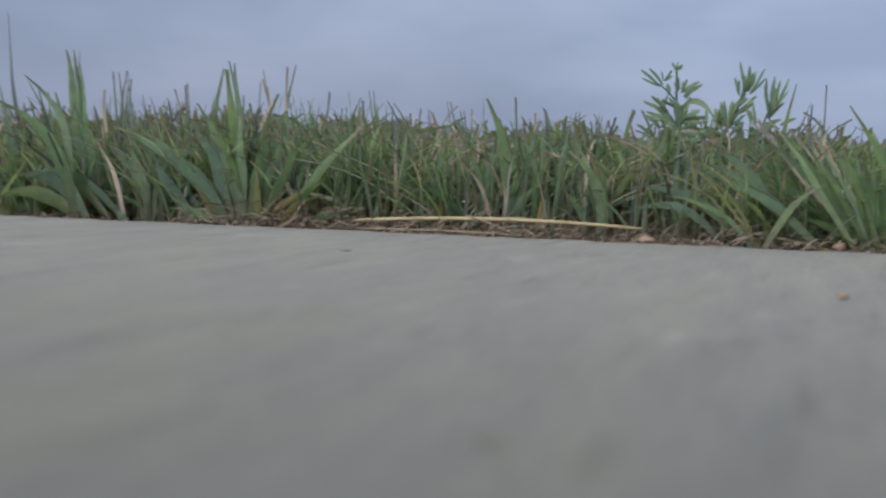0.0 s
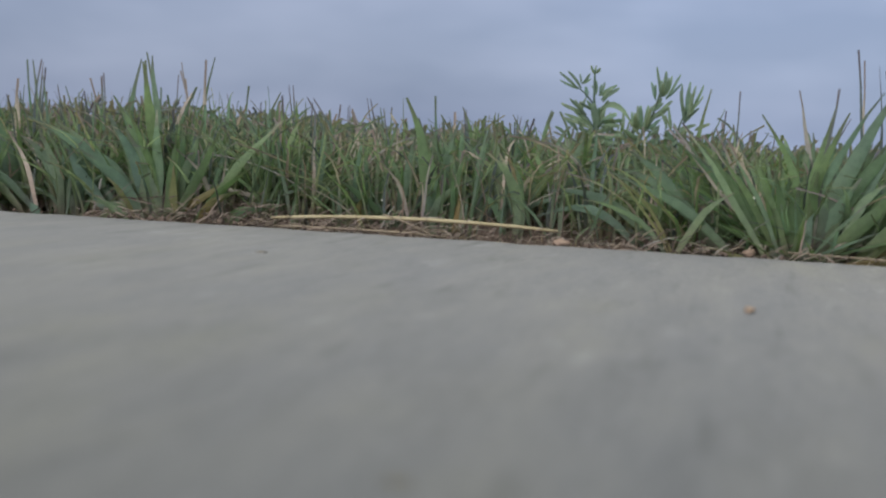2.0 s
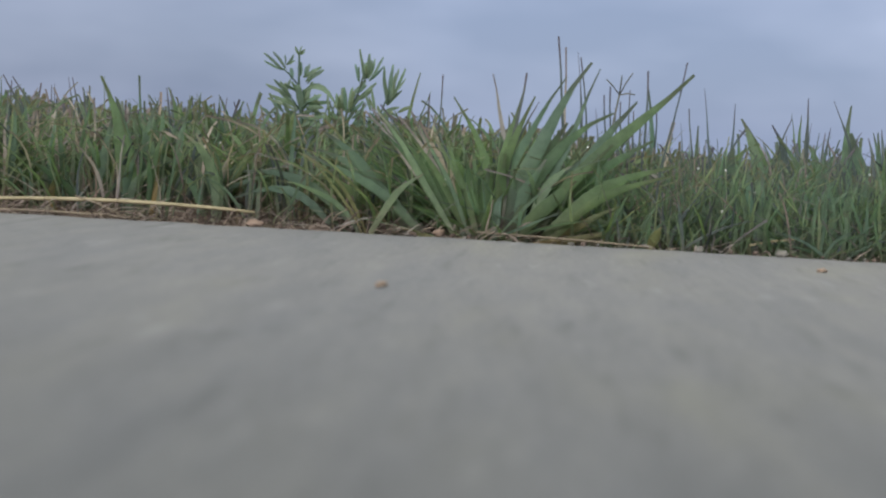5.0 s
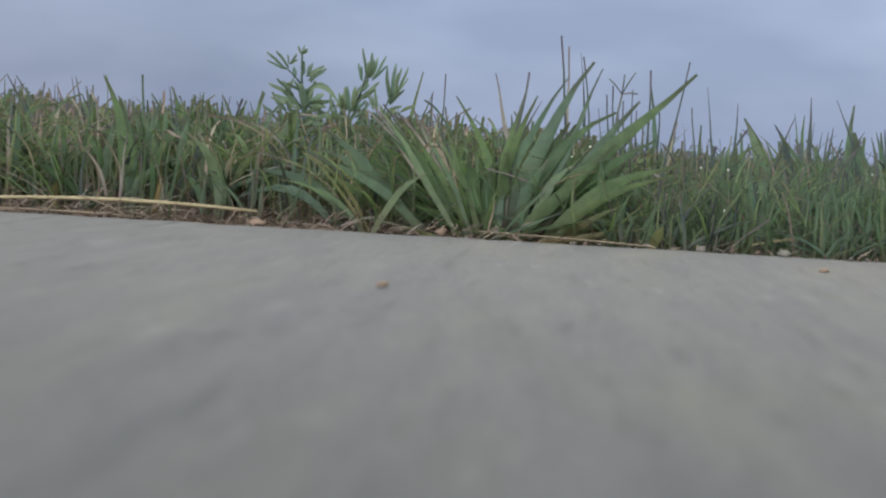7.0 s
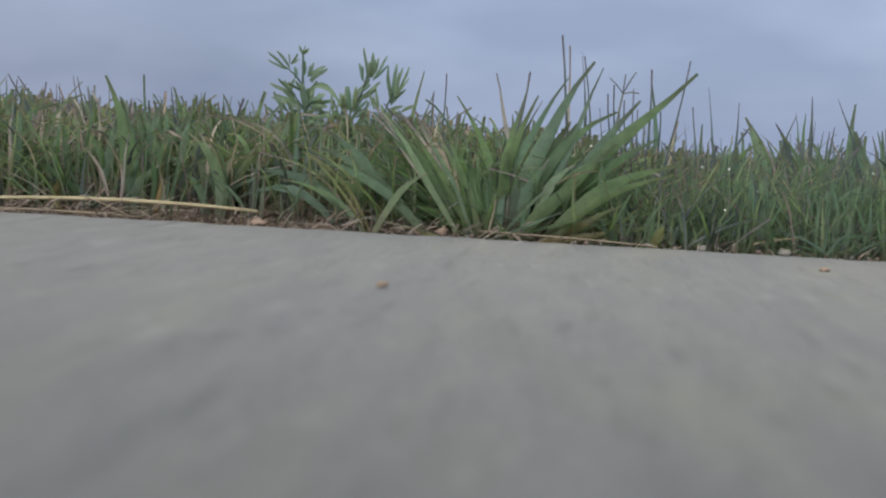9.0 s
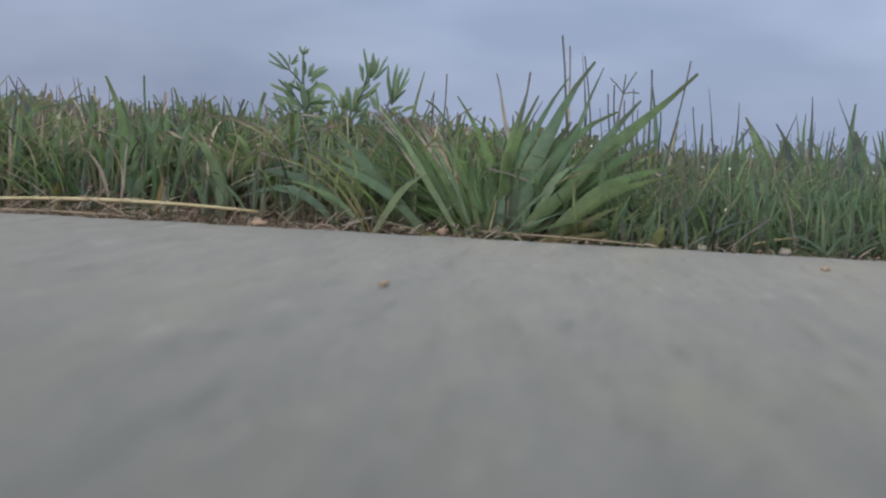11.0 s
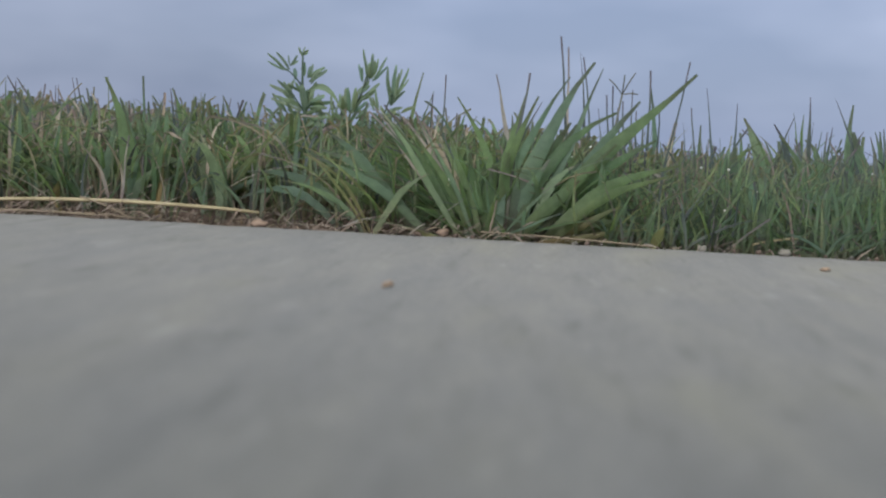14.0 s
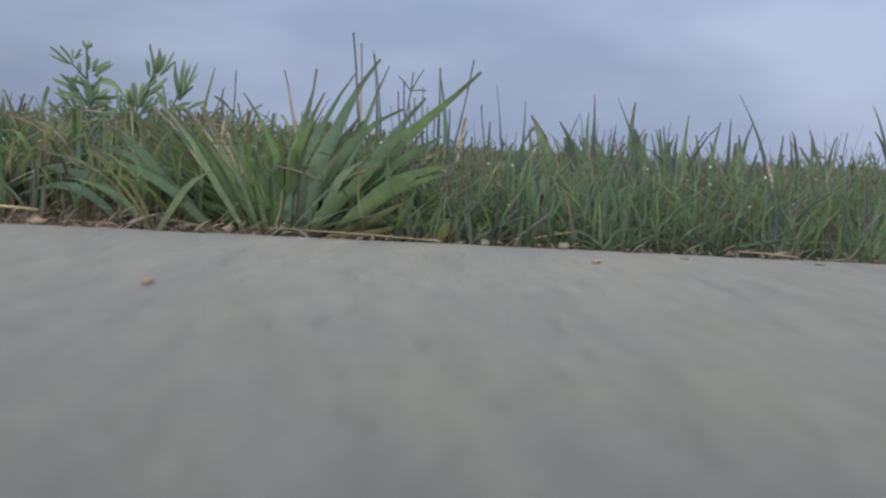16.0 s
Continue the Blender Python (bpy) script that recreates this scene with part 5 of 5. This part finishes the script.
    def leaflet(on, x0, z0, x1, z1, width):
        root = np.array([x0, rng.normal(0, 0.001), z0])
        tip = np.array([x1, rng.normal(0, 0.004), z1])
        d = (tip - root) / np.linalg.norm(tip - root)
        side = np.array([d[2], rng.normal(0, 0.35), -d[0]])
        bow = np.array([d[2], 0, -d[0]]) * rng.normal(0, 0.0006)
        leaf = leaf_arrays(root, (root + tip) / 2 + bow, tip, width * 0.78, side / np.linalg.norm(side), 0.25, 0.15, 0.2, 0.12, True)
        new("leaflet", leaves_mesh("leaflet", [leaf], WEED)).parent = on

    main = stem([(0.005, 0, 0), (0.0036, 0, 0.0227), (0.001, 0, 0.0447), (-0.0011, 0, 0.0635), (-0.0029, 0, 0.0822), (-0.0033, 0, 0.098)], 0.0014, 0.0006)
    stem([(-0.0028, 0, 0.0791), (-0.0075, 0, 0.0845), (-0.0124, 0, 0.0886)], 0.0006, 0.0004)
    stem([(-0.0012, 0, 0.065), (-0.0063, 0, 0.072), (-0.0108, 0, 0.074)], 0.0006, 0.0004)
    stem([(-0.0003, 0, 0.0667), (0.0021, 0, 0.0699), (0.0046, 0, 0.0707)], 0.0006, 0.0004)
    second = stem([(0.0205, 0.001, 0), (0.0208, 0, 0.0237), (0.0222, 0, 0.049), (0.0246, 0, 0.0648), (0.0304, 0, 0.076), (0.0336, 0, 0.0887)], 0.0011, 0.0005)
    third = stem([(0.038, 0.002, 0), (0.0399, 0, 0.0248), (0.0423, 0, 0.0532), (0.0436, 0, 0.0658), (0.0475, 0, 0.0769)], 0.0009, 0.0005)
    for shoot, rows in ((main, MAIN_TOP + MAIN_LOW), (second, SECOND), (third, THIRD)):
        for row in rows:
            leaflet(shoot, *row)
            if rng.rand() < 0.7:
                x0, z0, x1, z1, wide = row
                swing = rng.choice((-1, 1)) * rng.uniform(0.15, 0.35)
                leaflet(shoot, x0, z0, x0 + 0.75 * (x1 - x0) - swing * (z1 - z0), z0 + 0.75 * (z1 - z0) + swing * (x1 - x0), wide * 0.85)
    # the broad arching leaf between the two shoots
    leaf = leaf_arrays((-0.0025, 0, 0.0737), (0.0097, 0, 0.0890), (0.0204, 0, 0.0654), 0.0048, (0.6, 0.0, 0.8), 0.3, 0.2, 0.3)
    new("leaf", leaves_mesh("leaf", [leaf], WEED)).parent = weed
    # small leaves down the stems, half hidden in the lawn
    for k in range(90):
        x, z = rng.uniform(-0.018, 0.054), rng.uniform(0.028, 0.068)
        a = rng.uniform(-1.2, 1.2)
        leaflet((main, second, third)[min(2, max(0, int((x + 0.012) / 0.021)))], x, z, x + 0.009 * math.sin(a), z + 0.009 * math.cos(a), 0.0026)
    return weed


build_weed()

# ---------------------------------------------------------------- seed heads


def build_seed_head():
    """A finger-like seed head on a wiry stalk."""
    head = base("seed_head", 0.0625, 0.085, -0.006, "dark finger-like grass seed head on a wiry stalk", "seed head")
    stalk = part("stalk", tube(bmesh.new(), [(-0.004, 0, 0), (-0.002, 0, 0.04), (0.002, 0, 0.06), (0.0055, 0, 0.0825)], [0.0006, 0.0006, 0.0005, 0.0005]), STALK, head)
    for dx, dz in ((-0.0075, 0.008), (0.0008, 0.0105), (0.0065, 0.012), (0.0085, 0.0005)):
        points = [(0.0055, 0, 0.0825), (0.0055 + dx * 0.5, -0.001, 0.0825 + dz * 0.5 + 0.0006), (0.0055 + dx, -0.001, 0.0825 + dz)]
        part("finger", tube(bmesh.new(), points, [0.0003, 0.0004, 0.0003]), STALK, stalk)
    return head


build_seed_head()

# ---------------------------------------------------------------- straw and litter


def build_straw(points, radius, name, label, mat=STRAW):
    thing = tagged(part(name, tube(bmesh.new(), points, [radius * (0.75 + 0.25 * math.sin(3.1 * k / (len(points) - 1))) for k in range(len(points))], 8), mat), label, "straw", "dry stalks along the slab")
    return thing


def arch(x0, y0, x1, y1, z0, z1, rise, n=14, wave=0.0):
    """Points of a straw that bows up between its two ends."""
    return [(x0 + (x1 - x0) * s, y0 + (y1 - y0) * s + wave * math.sin(7 * s), z0 + (z1 - z0) * s + rise * math.sin(math.pi * s) ** 0.8) for s in [k / (n - 1) for k in range(n)]]


build_straw(arch(-0.264, 0.004, -0.115, 0.018, 0.0048, 0.0056, 0.0028, wave=0.0008), 0.00105, "long_straw", "long pale yellow straw lying along the slab edge")
build_straw(arch(-0.262, 0.002, -0.170, 0.006, 0.0008, 0.0002, 0.0008), 0.0006, "dry_stalk", "thin dull tan dry stalk lying on the slab edge", DULL_STRAW)
build_straw(arch(-0.002, 0.010, 0.082, 0.004, 0.0026, 0.0004, 0.0004), 0.0005, "dry_stalk", "thin pale dry stalk under the broad grass clump", DULL_STRAW)
build_straw(arch(-0.205, 0.010, -0.176, -0.001, 0.0095, 0.0012, 0.0008), 0.0004, "dry_stalk", "thin grey dry stalk crossing the long straw", DULL_STRAW)
build_straw(arch(0.132, 0.018, 0.158, 0.022, 0.003, 0.007, 0.001), 0.0005, "dry_stalk", "short pale dry stalk among the fine grass")
build_straw(arch(0.232, 0.004, 0.262, 0.000, 0.002, 0.0008, 0.0004), 0.0006, "dry_stalk", "thin dull dry stalk at the slab edge", DULL_STRAW)


def turning_leaf(x, y, dx, h, width, mat, label):
    thing = base("fallen_leaf", x, y, -0.004, label, "leaf")
    leaf = leaf_arrays((0, 0, 0), (dx * 0.45, 0, h * 0.55), (dx, 0.004, h), width, (0.5, 0.2, -0.84 if dx > 0 else 0.84), 0.3, 0.2, 0.3)
    new("blade", leaves_mesh("blade", [leaf], mat)).parent = thing


turning_leaf(-0.335, 0.022, 0.045, 0.030, 0.0055, ORANGE_LEAF, "long leaf turning orange at its base beside the slab")
turning_leaf(0.020, 0.012, 0.060, 0.012, 0.005, ORANGE_LEAF, "low leaf turning yellow under the broad clump")


def litter(name, count, x0, x1, y0, y1, mat, label, size, rise=0.006):
    """Dead strands lying about on the soil."""
    leaves = []
    for _ in range(count):
        x, y = rng.uniform(x0, x1), y0 + (y1 - y0) * rng.rand() ** 1.3
        turn, length = rng.uniform(-1.5, 1.5), rng.uniform(*size)
        z = max(soil_height(x, y), -0.004) + rise * rng.rand() ** 2
        way = np.array([math.cos(turn), 0.6 * math.sin(turn), rng.normal(0, 0.4)])
        root = np.array([x, y, z])
        side = np.array([-math.sin(turn), math.cos(turn), rng.normal(0, 0.8)])
        leaves.append(leaf_arrays(root, root + way * length * 0.5 + np.array([0, 0, rng.uniform(0, 0.003)]), root + way * length,
                                  rng.uniform(0.0004, 0.0012), side / np.linalg.norm(side), 0.4, 0.4))
    tagged(new(name, leaves_mesh(name, leaves, mat)), label, "plant litter", kind="stuff")


litter("dead_thatch", 700, -0.36, 0.42, 0.0, 0.07, DRY, "tan dead grass strands lying on the soil", (0.005, 0.018))
litter("dead_thatch", 1500, -0.38, 0.02, -0.003, 0.06, THATCH, "reddish brown dead stems heaped in the bare strip by the slab", (0.004, 0.018), 0.009)
litter("dead_thatch", 260, -0.37, -0.27, 0.003, 0.035, THATCH, "reddish brown dead leaf bases under the grass clump", (0.006, 0.022), 0.016)
litter("dead_thatch", 360, -0.36, 0.03, 0.0, 0.05, DRY, "pale tan bits of dead grass heaped by the slab", (0.005, 0.022), 0.011)
litter("dead_thatch", 700, -0.60, 0.42, 0.0, 0.05, THATCH, "brown dead stems at the foot of the grass", (0.004, 0.014))


def grains(name, count, x0, x1, y0, y1, mat, label, sizes):
    bm = bmesh.new()
    for _ in range(count):
        x, y, r = rng.uniform(x0, x1), rng.uniform(y0, y1), rng.uniform(*sizes)
        got = bmesh.ops.create_icosphere(bm, subdivisions=1, radius=r, matrix=pose(x, y, (0.0 if y < 0 else max(soil_height(x, y), -0.004)) + r * 0.5))
        for v in got["verts"]:
            v.co += Vector([rng.normal(0, r * 0.18) for _ in range(3)])
    tagged(part(name, bm, mat), label, "grit", kind="stuff")


grains("grit", 26, 0.02, 0.34, -0.005, 0.004, GRIT, "small pale crumbs of grit along the slab edge", (0.0005, 0.0012))
grains("grit", 260, -0.6, 0.4, -0.006, 0.02, SOIL, "dark crumbs of soil along the slab edge", (0.0006, 0.0018))


def pebble(x, y, size, mat, seed, label):
    ob = tagged(part("pebble", lump(size, seed), mat), label, "pebble", "stones on the slab")
    ob.location = (x, y, size[2] * 0.42)


pebble(-0.110, -0.003, (0.0082, 0.006, 0.0038), BRICKY, 2.0, "orange-pink pebble at the slab edge")
pebble(-0.020, -0.225, (0.0036, 0.012, 0.0012), PALE_STONE, 5.0, "tiny orange stone crumb on the concrete")
pebble(0.146, -0.079, (0.0036, 0.005, 0.0016), PALE_STONE, 6.0, "tiny orange stone crumb on the concrete")
pebble(0.143, -0.007, (0.0055, 0.005, 0.0036), GRIT, 8.0, "small pale grey pebble at the slab edge")
pebble(0.105, -0.004, (0.004, 0.004, 0.003), GRIT, 9.0, "small pale grit crumb at the slab edge")
pebble(-0.020, 0.004, (0.006, 0.005, 0.004), BRICKY, 11.0, "small orange-brown crumb at the slab edge")
pebble(0.262, -0.03, (0.004, 0.004, 0.0009), CRUMB, 12.0, "tiny brown crumb on the concrete")


pebble(-0.212, -0.142, (0.005, 0.004, 0.0007), CRUMB, 14.0, "dark flat crumb of soil on the concrete")
pebble(-0.067, -0.459, (0.0042, 0.0035, 0.0003), CRUMB, 16.0, "dark brown crumb of soil on the concrete")
pebble(0.196, -0.034, (0.004, 0.0035, 0.0008), CRUMB, 17.0, "dark flat crumb of soil on the concrete")


def dew(count):
    """Drops that hang on the blades; their glint is painted in as opaque white."""
    bm = bmesh.new()
    for _ in range(count):
        y = rng.uniform(0.02, 0.14)
        x = rng.uniform(0.05, 0.42) if rng.rand() < 0.75 else rng.uniform(-0.5, 0.05)
        bmesh.ops.create_icosphere(bm, subdivisions=2, radius=rng.uniform(0.0004, 0.0008), matrix=pose(x, y, rng.uniform(0.008, 0.048)))
    tagged(part("dew", bm, DEW_GLINT), "dew drops on the grass blades, white for their glint", "dew", kind="stuff")


dew(70)
